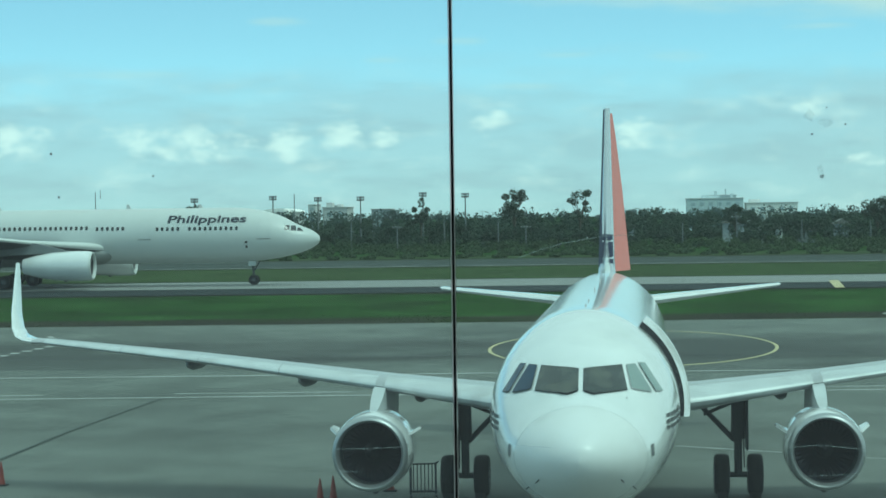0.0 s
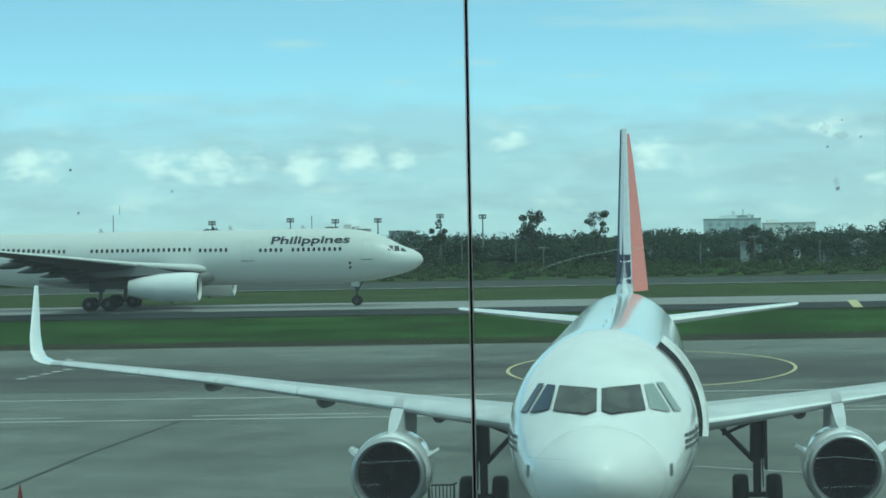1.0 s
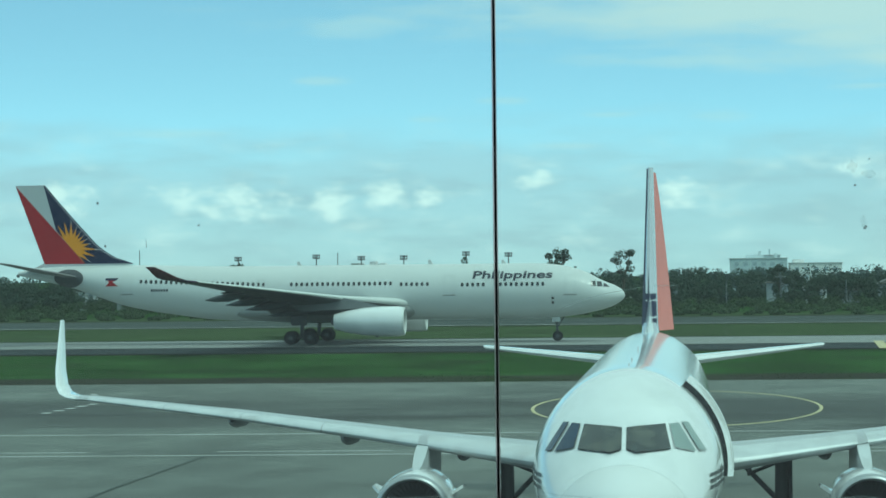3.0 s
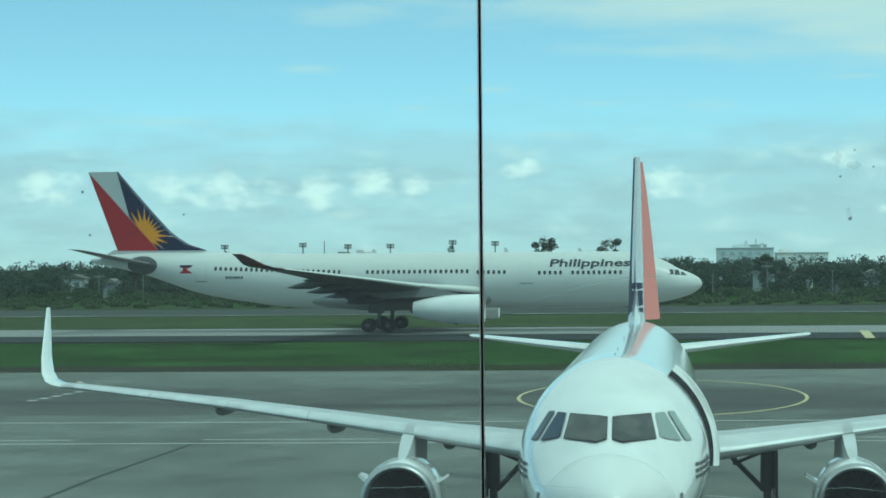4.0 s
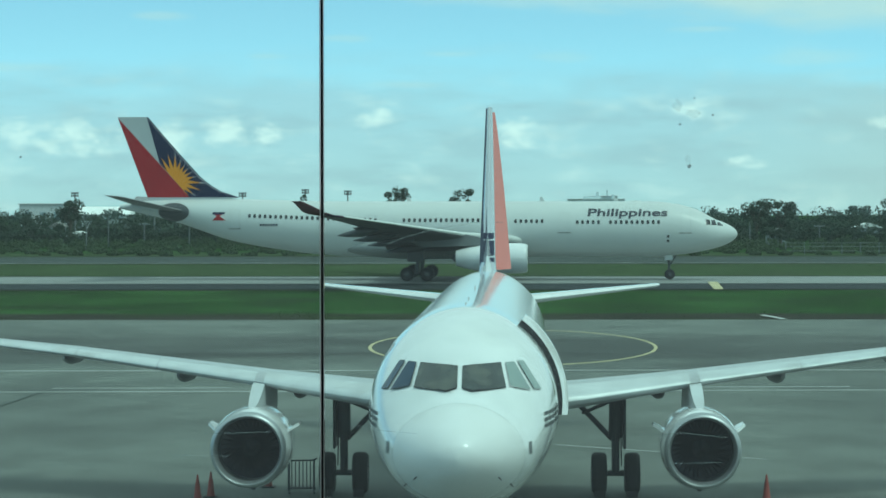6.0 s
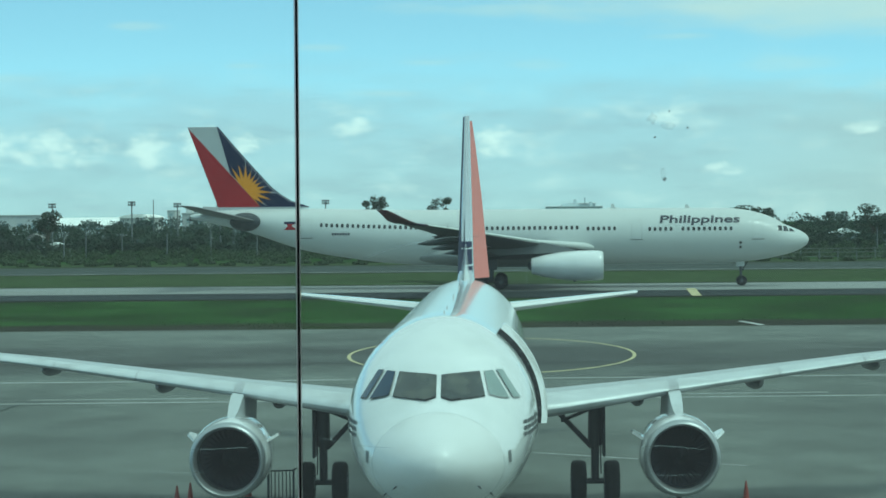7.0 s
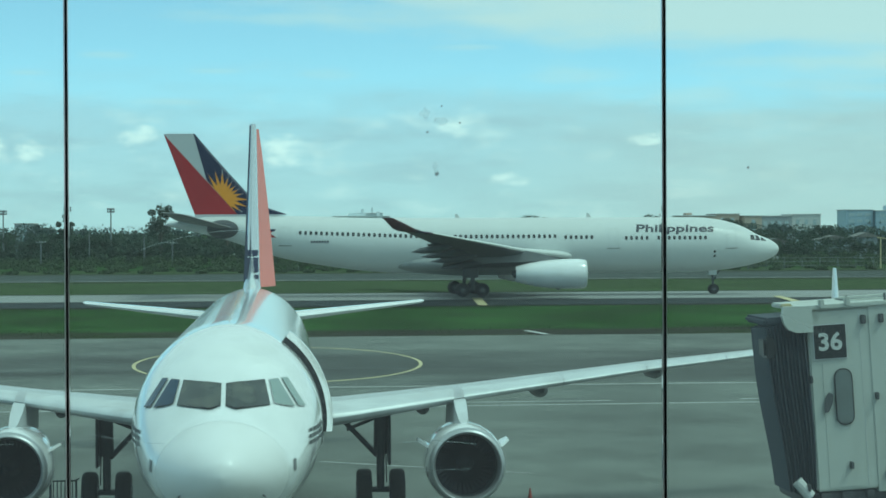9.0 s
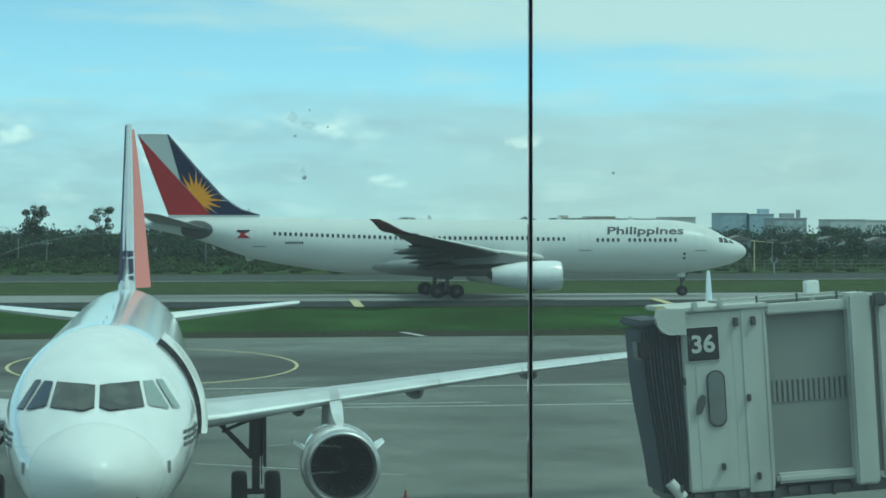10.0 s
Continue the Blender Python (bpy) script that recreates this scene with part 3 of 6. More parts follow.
marking("turning_circle", "worn yellow turning circle painted on the apron", circle_bands(), YELLOW_LINE)
marking("service_road_line", "worn white service road edge line", [bar(-120, 67.5, 120, 67.0 + 9.5, 0.30)], WHITE_LINE)
marking("service_road_line", "worn white service road edge line", [bar(-120, 52.5, 60, 62.0, 0.24)], WHITE_LINE)
marking("service_road_centre_line", "broken white centre line", [bar(-118 + 14 * i, 60.0 + 0.05 * 14 * i - 5, -110 + 14 * i, 60.4 + 0.05 * 14 * i - 5, 0.18) for i in range(14)], WHITE_LINE)
marking("dashed_line", "short worn white dashes on the apron", [bar(-36.45 + 0.09 * i, 89.3 + 2.3 * i, -36.42 + 0.09 * i, 90.1 + 2.3 * i, 0.55) for i in range(5)] + [bar(-39.4, 111.6, -38.7, 109.6, 0.4)], WHITE_LINE)
marking("tar_joint", "dark tar line across the apron", [bar(-20.1, 30.0, -20.3, 42.0, 0.20), bar(-20.3, 42.0, -20.0, 57.5, 0.18)], ROAD)
marking("lead_in_line", "worn white line beside the parked airliner", [bar(2.3, 35.5, 9.0, 31.0, 0.12)], WHITE_LINE)
taxi_mark = marking("taxiway_mark", "yellow pavement mark on the taxiway shoulder", [[(0, 0), (0.9, 0), (1.85, 13.9), (0.9, 13.9)]], YELLOW_LINE, 0.0)
taxi_mark.matrix_basis = FIELD @ Matrix.Translation((23.15, 168.1, 0.82)) @ pose(0, 0, 0, 1.07, 0, 0)
far_mark = copy_thing(taxi_mark, FIELD @ Matrix.Translation((53.3, 167.9, 0.82)) @ pose(0, 0, 0, 1.07, 0, 0))
marking("apron_edge_mark", "pale pavement mark at the apron edge", [[(19.2, 132.6), (19.7, 132.9), (20.6, 126.3), (20.1, 126.0)]], WHITE_LINE, 0.06)


# ---------------------------------------------------------------- terminal around the camera
GLASS_Y, SEAM_X, PANE = -37.41, 0.8212, 1.2485


def terminal():
    floor_z, top_z, x0, x1, back = 6.35, 10.4, -16.66, 18.3, -58.0
    def wall(name, label, *b):
        return tagged(part(name, box(*b, bevel=0.0), PLASTER if "wall" in name or name == "ceiling" else CARPET), label, name.split("_")[0], kind="structure")
    wall("floor", "dark terminal floor", x0, back, floor_z - 0.3, x1, GLASS_Y + 0.1, floor_z)
    wall("ceiling", "plain terminal ceiling", x0, back, top_z, x1, GLASS_Y + 0.4, top_z + 0.4)
    wall("wall_south", "plain rear wall of the waiting hall", x0, back - 0.3, 0, x1, back, top_z + 0.4)
    wall("wall_west", "plain side wall of the waiting hall", x0 - 0.3, back - 0.3, 0, x0, GLASS_Y + 0.4, top_z + 0.4)
    wall("wall_east", "plain side wall of the waiting hall", x1, back - 0.3, 0, x1 + 0.3, GLASS_Y + 0.4, top_z + 0.4)
    tagged(part("wall_north", box(x0, GLASS_Y - 0.05, 0, x1, GLASS_Y + 0.1, floor_z - 0.3), CLADDING), "terminal wall below the windows", "wall", kind="structure")
    k0, k1 = -14, 14
    for k in range(k0, k1):
        a = SEAM_X + PANE * k
        w = tagged(new("window_%d" % (k - k0 + 1)), "tall tinted glass pane with dust specks and smears", "window", kind="structure")
        w.location = (a, GLASS_Y, floor_z)
        pane = part("pane", box(0.0044, -0.006, 0.0, PANE - 0.0052, 0.006, top_z - floor_z), GLASS, w)
        pane.visible_shadow = False
        part("gasket", box(-0.0021, -0.010, 0.0, 0.0021, 0.010, top_z - floor_z), GASKET, w, "black silicone joint")
        part("glass_edge", box(-0.0050, -0.0058, 0.0, -0.0022, 0.0058, top_z - floor_z), GLASS_EDGE, w, "pale glass edge")
        part("glass_edge", box(0.0022, -0.0058, 0.0, 0.0042, 0.0058, top_z - floor_z), GLASS_EDGE, w, "pale glass edge")
    return floor_z


FLOOR_Z = terminal()


# ---------------------------------------------------------------- aircraft
def nacelle(parent, x, y, z, lip_r, max_r, length, core, blades, lip_mat, chines=True, name="engine", taper=0.76):
    """A turbofan: cowl, bright lip, duct, fan with blades, spinner and core nozzle. x is the lip's front."""
    eng = new(name)
    eng.parent, eng.location = parent, (x, y, z)
    L, k = length, lip_r
    part("cowl", revolve([(-0.22, k * 1.045), (-0.6, k * 1.10), (-L * 0.30, max_r), (-L * 0.55, max_r * (0.955 if taper < 0.6 else 0.985)), (-L * 0.8, max_r * (0.42 + 0.58 * taper + 0.04)), (-L, max_r * taper), (-L, max_r * (taper - 0.04)), (-L * 0.8, max_r * (taper + 0.02))], 56), WHITE, eng, "white engine cowl", smooth=True)
    part("inlet_lip", revolve([(-0.22, k * 1.046), (-0.08, k * 1.018), (-0.015, k * 0.975), (0.0, k * 0.935), (-0.03, k * 0.905), (-0.12, k * 0.875), (-0.30, k * 0.855)], 56), lip_mat, eng, "bare metal inlet lip", smooth=True)
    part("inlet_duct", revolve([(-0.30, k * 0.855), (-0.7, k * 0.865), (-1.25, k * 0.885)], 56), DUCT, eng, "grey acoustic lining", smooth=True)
    fan = bmesh.new()
    for i in range(blades):
        a = 2 * math.pi * i / blades
        r0, r1, tw = k * 0.25, k * 0.875, 0.10
        pts = []
        for r, w, dx in ((r0, 0.10, 0.10), (r1, 0.17, 0.04)):
            for s in (-1, 1):
                b = a + s * w / r * 0.8
                pts.append(Vector((-1.0 + s * dx, r * math.cos(b + (tw if r == r1 else 0)), r * math.sin(b + (tw if r == r1 else 0)))))
        vs = [fan.verts.new(p) for p in (pts[0], pts[1], pts[3], pts[2])]
        fan.faces.new(vs)
    part("fan", fan, FAN, eng, "dark fan blades")
    # near-black disc stands in for the shade behind the blades
    part("fan_case", revolve([(-1.26, k * 0.89), (-1.27, 0.02)], 40), DARK, eng, "black disc for the unlit space behind the fan")
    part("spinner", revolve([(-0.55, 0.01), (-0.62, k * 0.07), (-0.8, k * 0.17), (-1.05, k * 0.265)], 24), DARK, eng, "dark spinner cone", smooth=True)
    part("drain_mast", box(-L * 0.42, -0.06, -max_r - 0.12, -L * 0.42 + 0.3, 0.06, -max_r * 0.95, 0.01), STEEL, eng, "small drain mast")
    part("core_nozzle", revolve([(-L * 0.8, max_r * (taper - 0.14)), (-L, max_r * (taper - 0.24)), (-L - core, max_r * (taper - 0.43 if taper > 0.6 else 0.2)), (-L - core - 0.02, max_r * 0.18), (-L - core - 0.15 - 0.55 * (taper > 0.6), 0.04)], 32), STEEL, eng, "dark metal core nozzle", smooth=True)
    if chines:
        for s in (-1, 1):
            bm = bmesh.new()
            a = radians(24)
            base, tip = Vector((0, s * math.cos(a), math.sin(a))) * (max_r * 0.96), Vector((0, s * math.cos(a), math.sin(a) * 1.05)) * (max_r + 0.26)
            o = Vector((0, -s * math.sin(a), math.cos(a))) * 0.035
            low = [base + Vector((-0.85, 0, 0)), base + Vector((-2.1, 0, 0)), tip + Vector((-2.0, 0, 0)), tip + Vector((-1.45, 0, 0))]
            loft([[p - o for p in low], [p + o for p in low]], bm=bm)
            part("chine", bm, WHITE, eng, "white strake")
    return eng


# ---- parked single-aisle airliner, nose towards the terminal
PC = 3.88
P_SKIN = smooth_stations([(s, PC + a, PC + b, w) for s, a, b, w in (
    (0.0, -0.53, -0.57, 0.02), (0.06, -0.34, -0.76, 0.24), (0.2, -0.19, -0.93, 0.46), (0.5, 0.02, -1.16, 0.76), (0.9, 0.20, -1.37, 1.02), (1.4, 0.40, -1.55, 1.28),
    (1.75, 0.53, -1.65, 1.42), (2.2, 0.82, -1.75, 1.55), (2.6, 1.06, -1.82, 1.65), (3.2, 1.41, -1.90, 1.77), (3.9, 1.71, -1.97, 1.87), (4.8, 1.93, -2.03, 1.95),
    (6.0, 2.05, -2.07, 1.98), (7.5, 2.07, -2.07, 1.975), (30.0, 2.07, -2.07, 1.975), (33.0, 2.06, -1.80, 1.93), (36.0, 2.03, -1.22, 1.72), (39.0, 1.93, -0.50, 1.35),
    (42.0, 1.70, 0.32, 0.85), (44.5, 1.38, 0.92, 0.22))])


def front_point(st, y, z, out=0.0):
    """The point of the nose that shows at y, z from the front."""
    lo, hi = 0.02, 7.0
    for _ in range(40):
        m = (lo + hi) / 2
        top, bot, w = section_at(st, m)
        zc, h = (top + bot) / 2, (top - bot) / 2
        inside = (y / w) ** 2 + ((z - zc) / h) ** 2 < 1
        lo, hi = (lo, m) if inside else (m, hi)
    top, bot, w = section_at(st, hi)
    zc, h = (top + bot) / 2, (top - bot) / 2
    return Vector((-hi + out * 0.75, y * (1 + out * 0.3), z + out * 0.6))


def nose_patch(st, corners, n=6, out=0.012, bm=None):
    """A pane laid on the nose, from four corners in y, z (front view)."""
    (a, b, c, d) = [Vector(p) for p in corners]
    bm = bm or bmesh.new()
    grid = []
    for i in range(n + 1):
        row = []
        for j in range(n + 1):
            p = (a.lerp(b, i / n)).lerp(d.lerp(c, i / n), j / n)
            row.append(bm.verts.new(front_point(st, p.x, p.y, out)))
        grid.append(row)
    for i in range(n):
        for j in range(n):
            bm.faces.new((grid[i][j], grid[i + 1][j], grid[i + 1][j + 1], grid[i][j + 1]))
    bmesh.ops.recalc_face_normals(bm, faces=bm.faces)
    return bm


def parked_airliner():
    jet = thing("parked_airliner", "white single-aisle airliner with red rudder, parked with front door open", "airplane")
    jet.matrix_basis = pose(0, 0, 0, 0, 0, -90)
    cut = 1.36
    nose = [r for r in P_SKIN if r[0] < cut] + [(cut, *section_at(P_SKIN, cut))]
    rest = [(cut, *section_at(P_SKIN, cut))] + [r for r in P_SKIN if r[0] > cut + 0.02]
    part("fuselage", loft(skin(rest, 64, 1.94)), WHITE, jet, "white painted fuselage", smooth=True)
    part("radome", loft(skin(nose, 64, 1.94)), RADOME, jet, "off-white radome", smooth=True)
    ring = skin([(cut - 0.005, *[v for v in section_at(P_SKIN, cut)]), (cut + 0.005, *section_at(P_SKIN, cut + 0.005))], 64, 1.94)
    ring = [[Vector((p.x, p.y * 1.0012, PC + (p.z - PC) * 1.0012)) for p in r] for r in ring]
    part("radome_seam", loft(ring, cap=False), RADOME_SEAM, jet, "thin grey seam round the radome")
    for s in (6.3, 8.6, 12.0, 16.0):
        ring = [[Vector((p.x, p.y * 1.0015, PC + (p.z - PC) * 1.0015)) for p in r] for r in skin([(s - 0.008, *section_at(P_SKIN, s - 0.008)), (s + 0.008, *section_at(P_SKIN, s + 0.008))], 64, 1.94)]
        part("panel_seam", loft(ring, cap=False), RADOME_SEAM, jet, "fine skin joint")
    # cockpit glazing
    front = [[(0.785, 4.94), (0.235, 4.912), (0.25, 4.453), (0.895, 4.507)], [(0.235, 4.912), (0.052, 4.89), (0.052, 4.512), (0.25, 4.453)]]
    side_one = [[(1.05, 4.945), (0.88, 4.937), (0.98, 4.53), (1.10, 4.49)], [(1.05, 4.945), (1.05, 4.945), (1.10, 4.49), (1.375, 4.42)]]
    side_two = [[(1.24, 4.942), (1.117, 4.953), (1.445, 4.425), (1.59, 4.40)]]
    for side in (-1, 1):
        for k, quads in enumerate((front, side_one, side_two)):
            mat = COCKPIT_GLASS if k == 0 else (SIDE_GLASS if side < 0 else PALE_REFLECTION_GLASS)
            words = "dark cockpit window pane" if k == 0 else ("blue-black cockpit side window coloured with a sky reflection" if side < 0 else "cockpit side window coloured with a pale sky reflection")
            glass_bm, edge_bm = bmesh.new(), bmesh.new()
            allp = [p for q in quads for p in q]
            c = [sum(p[i] for p in allp) / len(allp) for i in (0, 1)]
            for q in quads:
                nose_patch(P_SKIN, [(side * y, z) for y, z in q], 5, 0.020, glass_bm)
                nose_patch(P_SKIN, [(side * (y + math.copysign(0.008, y - c[0])), z + math.copysign(0.012, z - c[1])) for y, z in q], 5, 0.012, edge_bm)
            glass = part("cockpit_window", glass_bm, mat, jet, words, smooth=True)
            part("window_frame", edge_bm, PANE_EDGE if k == 0 or side < 0 else SEAM, glass, "thin dark window gasket" if k == 0 or side < 0 else "thin grey window gasket", smooth=True)
            if k == 0:
                for y0, y1 in ((0.26, 0.07), (0.26, 0.42)):
                    a, b = front_point(P_SKIN, side * y0, 4.445, 0.04), front_point(P_SKIN, side * y1, 4.47 if y1 > 0.2 else 4.50, 0.045)
                    part("wiper", tube(a, b, 0.014, 0.010, 6), DARK, glass, "black wiper blade")
    # unreadable lettering below the side windows, probes, small marks
    for side in (-1, 1):
        for r in range(3):
            for k in range(4):
                y0 = 1.66 + 0.075 * k
                z1 = 3.97 - 0.115 * r
                part("lettering_bar", nose_patch(P_SKIN, [(side * y0, z1), (side * (y0 + 0.058), z1), (side * (y0 + 0.058), z1 - 0.07), (side * y0, z1 - 0.07)], 2, 0.012), STEEL, jet, "dark bar of small unreadable lettering")
        part("probe_plate", nose_patch(P_SKIN, [(side * 1.345, 3.50), (side * 1.40, 3.50), (side * 1.405, 3.27), (side * 1.35, 3.27)], 3, 0.014), BELLY_GREY, jet, "grey probe plate")
        a = front_point(P_SKIN, side * 0.78, 2.92, 0.0)
        part("pitot_probe", tube(a, a + Vector((0.16, side * 0.05, -0.03)), 0.018, 0.01, 8), STEEL, jet, "small pitot probe")
        a = front_point(P_SKIN, side * 1.0, 2.72, 0.0)
        part("pitot_probe", tube(a, a + Vector((0.16, side * 0.05, -0.03)), 0.018, 0.01, 8), STEEL, jet, "small pitot probe")
    for s, h in ((6.6, 0.03), (9.2, 0.05), (16.0, 0.09), (24.0, 0.10)):
        bm = bmesh.new()
        loft([[(-s, -0.02, PC + 2.05), (-s - 0.35, -0.02, PC + 2.05), (-s - 0.38, -0.01, PC + 2.07 + h), (-s - 0.2, -0.01, PC + 2.07 + h)], [(-s, 0.02, PC + 2.05), (-s - 0.35, 0.02, PC + 2.05), (-s - 0.38, 0.01, PC + 2.07 + h), (-s - 0.2, 0.01, PC + 2.07 + h)]], bm=bm)
        part("antenna", bm, WING_GREY, jet, "small blade antenna")
    # open door leaf on the left side, and the doorway behind it
    def door_arc(s, off):
        pts = []
        for i in range(15):
            a = radians(54 - 61 * i / 14)
            pts.append(Vector((-s, (1.975 + off) * math.cos(a), PC + (2.07 + off) * math.sin(a))))
        return pts
    inner, outer = 0.092, 0.22
    bm = loft([door_arc(6.2, inner) + door_arc(6.42, outer)[::-1], door_arc(7.0, inner) + door_arc(7.0, outer)[::-1]])
    door = part("passenger_door", bm, WHITE, jet, "open white passenger door", smooth=True)
    # solid dark strip paints the shaded gap between skin and door leaf
    part("door_seal", loft([door_arc(6.185, -0.02) + door_arc(6.185, 0.09)[::-1], door_arc(6.9, -0.02) + door_arc(6.9, 0.09)[::-1]]), DARK, door, "dark strip for the shaded gap and seal beside the door")
    for i in range(6):
        p = door_arc(6.17, 0.05)[2 + 2 * i]
        part("door_latch", box(-0.02, -0.025, -0.03, 0.02, 0.025, 0.03, 0.006), STEEL, door, "small grey latch").location = p
    # dark sheet on the skin stands for the unlit cabin opening
    part("doorway", decal(P_SKIN, [(7.1 + 0.8 * i / 4, 3.42) for i in range(5)] + [(7.9, 3.42 + 1.8 * i / 8) for i in range(1, 9)] + [(7.9 - 0.8 * i / 4, 5.22) for i in range(1, 5)] + [(7.1, 5.22 - 1.8 * i / 8) for i in range(1, 8)], 1, 0.01), DARK, jet, "dark sheet for the unlit open doorway")
    # belly fairing
    part("belly_fairing", loft(skin([(15.0, 2.6, 1.9, 1.2), (16.2, 3.2, 1.55, 2.0), (18, 3.4, 1.42, 2.2), (23, 3.4, 1.42, 2.2), (25.5, 3.1, 1.6, 1.9), (27.5, 2.6, 1.85, 1.0)], 40)), WHITE, jet, "white wing-root fairing", smooth=True)
    # wings
    for side in (-1, 1):
        main = [(-15.7, 1.6, 3.03, 6.9, 0.112), (-16.25, 2.6, 3.09, 6.3, 0.106), (-17.95, 5.75, 3.43, 4.6, 0.088), (-21.0, 11.5, 3.99, 3.0, 0.084), (-23.55, 16.4, 4.37, 1.75, 0.088), (-23.75, 16.75, 4.37, 1.68, 0.10)]
        w = part("wing", wing(main, side), WING_GREY, jet, "pale grey wing", smooth=True)
        tip = [(-23.75, 16.75, 4.37, 1.68, 0.10), (-24.0, 17.1, 4.41, 1.6, 0.098, 12), (-24.3, 17.38, 4.50, 1.5, 0.095, 35), (-24.6, 17.56, 4.72, 1.38, 0.09, 60), (-25.0, 17.68, 5.15, 1.18, 0.085, 78), (-25.9, 17.84, 6.0, 0.78, 0.08, 82), (-26.5, 17.93, 6.66, 0.42, 0.08, 83)]
        part("sharklet", wing(tip, side), WHITE, w, "upturned white wingtip", smooth=True)
        # bright slats along the leading edge, in segments
        def lead(y):
            ys = [m[1] for m in main]
            return [float(np.interp(y, ys, [m[i] for m in main])) for i in (0, 2, 3, 4)]
        for y0, y1 in ((2.3, 5.62), (5.88, 8.7), (8.74, 11.2), (11.24, 13.7), (13.74, 16.3)):
            rings = []
            for i in range(7):
                y = y0 + (y1 - y0) * i / 6
                x, z, c, t = lead(y)
                full = foil(x + 0.018, y, z, c * 1.006, t * 1.035, side=side, n=24)
                n = len(full)
                rings.append([full[k % n] for k in (7, 6, 5, 4, 3, 2, 1, 0, n - 1, n - 2)])
            part("slat", loft(rings, cap=False, close=False), SLAT, w, "pale leading-edge slat", smooth=True)
        for y, sz, sink in ((4.95, 0.80, 0.40), (8.35, 1.0, 0.34), (11.85, 0.9, 0.28)):
            x, z, c, t = lead(y)
            f = [(-(c * 0.50), 0.02), (-(c * 0.50) - 0.3, 0.15), (-(c * 0.50) - 0.8, 0.23), (-(c * 0.5) - 1.7, 0.25), (-(c * 0.5) - 2.8, 0.15), (-(c * 0.5) - 3.4, 0.02)]
            bm = revolve([(a * 1.0, r * sz) for a, r in f], 16, (x, side * y, z - sink))
            part("flap_track_fairing", bm, BELLY_GREY, w, "grey canoe-shaped fairing", smooth=True)
        part("flap", wing([(main[1][0] - 5.2, 2.6, 3.02, 1.5, 0.1), (main[2][0] - 3.75, 5.75, 3.24, 1.05, 0.1), (main[3][0] - 2.35, 11.4, 3.78, 0.75, 0.1)], side), WING_GREY, w, "grey trailing-edge flap", smooth=True)
        # engine, pylon
        nacelle(jet, -15.45, side * 5.77, 1.87, 0.935, 1.035, 3.7, 0.8, 36, LIP)
        py = side * 5.75
        prof = [(-16.2, 2.80, 2.87, 0.09), (-16.6, 2.76, 2.98, 0.15), (-17.1, 2.72, 3.16, 0.19), (-17.7, 2.7, 3.36, 0.20), (-18.4, 2.65, 3.48, 0.19), (-20.5, 2.4, 3.46, 0.2), (-22.0, 2.7, 3.2, 0.06)]
        part("pylon", loft([[(x, py - w_, a), (x, py + w_, a), (x, py + w_ * 0.8, b), (x, py - w_ * 0.8, b)] for x, a, b, w_ in prof]), SLAT, jet, "metallic grey engine pylon", smooth=True)
        # main gear
        g = new("main_gear")
        g.parent, g.location = jet, (-21.97, side * 3.82, 0)
        part("leg", tube((0, 0, 0.62), (0.05, 0, 2.0), 0.11, 0.12, 16, tube((0.05, 0, 1.6), (0.1, side * 0.02, 3.1), 0.2, 0.2, 16)), STEEL, g, "dark oleo leg", smooth=True)
        part("axle", tube((0, -0.62, 0.585), (0, 0.62, 0.585), 0.085, n=12), STEEL, g)
        part("side_brace", tube((0.05, -side * 0.1, 1.55), (0.1, -side * 1.05, 2.55), 0.075, n=10, bm=tube((0.1, -side * 1.05, 2.55), (0.12, -side * 1.75, 2.85), 0.075, n=10, bm=tube((0.1, -side * 0.95, 2.45), (0.1, -side * 0.2, 2.85), 0.045, n=10))), STEEL, g, "dark folding side brace", smooth=True)
        part("gear_door", box(-0.55, side * 0.24 - 0.035, 1.30, 0.5, side * 0.24 + 0.035, 2.95, 0.02), STEEL, g, "dark gear leg door")
        part("retraction_strut", tube((0.12, -side * 0.12, 2.62), (0.12, -side * 0.95, 2.28), 0.05, n=10), STEEL, g, "dark retraction strut", smooth=True)
        part("torque_arm", box(0.10, -0.10, 1.00, 0.20, 0.10, 1.50, 0.03), STEEL, g)
        part("brake_line", tube((0.18, side * 0.13, 2.4), (0.2, side * 0.16, 0.8), 0.018, n=6), DARK, g, "black brake hose")
        part("torque_link", tube((-0.1, 0, 0.75), (-0.42, 0, 1.1), 0.05, n=8, bm=tube((-0.42, 0, 1.1), (-0.1, 0, 1.5), 0.05, n=8)), STEEL, g)
        for dy in (-0.465, 0.465):
            add_wheel(g, 0, dy, 0.585, 0.585, 0.42)
        # tailplane
        part("tailplane", wing([(-37.3, 0.5, 4.75, 4.0, 0.1), (-41.7, 6.15, 5.23, 1.6, 0.09), (-42.0, 6.25, 5.25, 1.2, 0.05)], side), WHITE, jet, "white tailplane", smooth=True)
    # nose gear
    g = new("nose_gear")
    g.parent, g.location = jet, (-5.07, 0, 0)
    part("leg", tube((0, 0, 0.4), (-0.1, 0, 2.1), 0.09, 0.11, 14), STEEL, g, "nose gear leg", smooth=True)
    part("axle", tube((0, -0.32, 0.38), (0, 0.32, 0.38), 0.06, n=10), STEEL, g)
    for dy in (-0.25, 0.25):
        add_wheel(g, 0, dy, 0.38, 0.38, 0.22)
        part("gear_door", box(-1.0, dy * 2.0 - 0.015, 1.35, 0.9, dy * 2.0 + 0.015, 1.95, 0.01), WHITE, g, "white nose gear door")
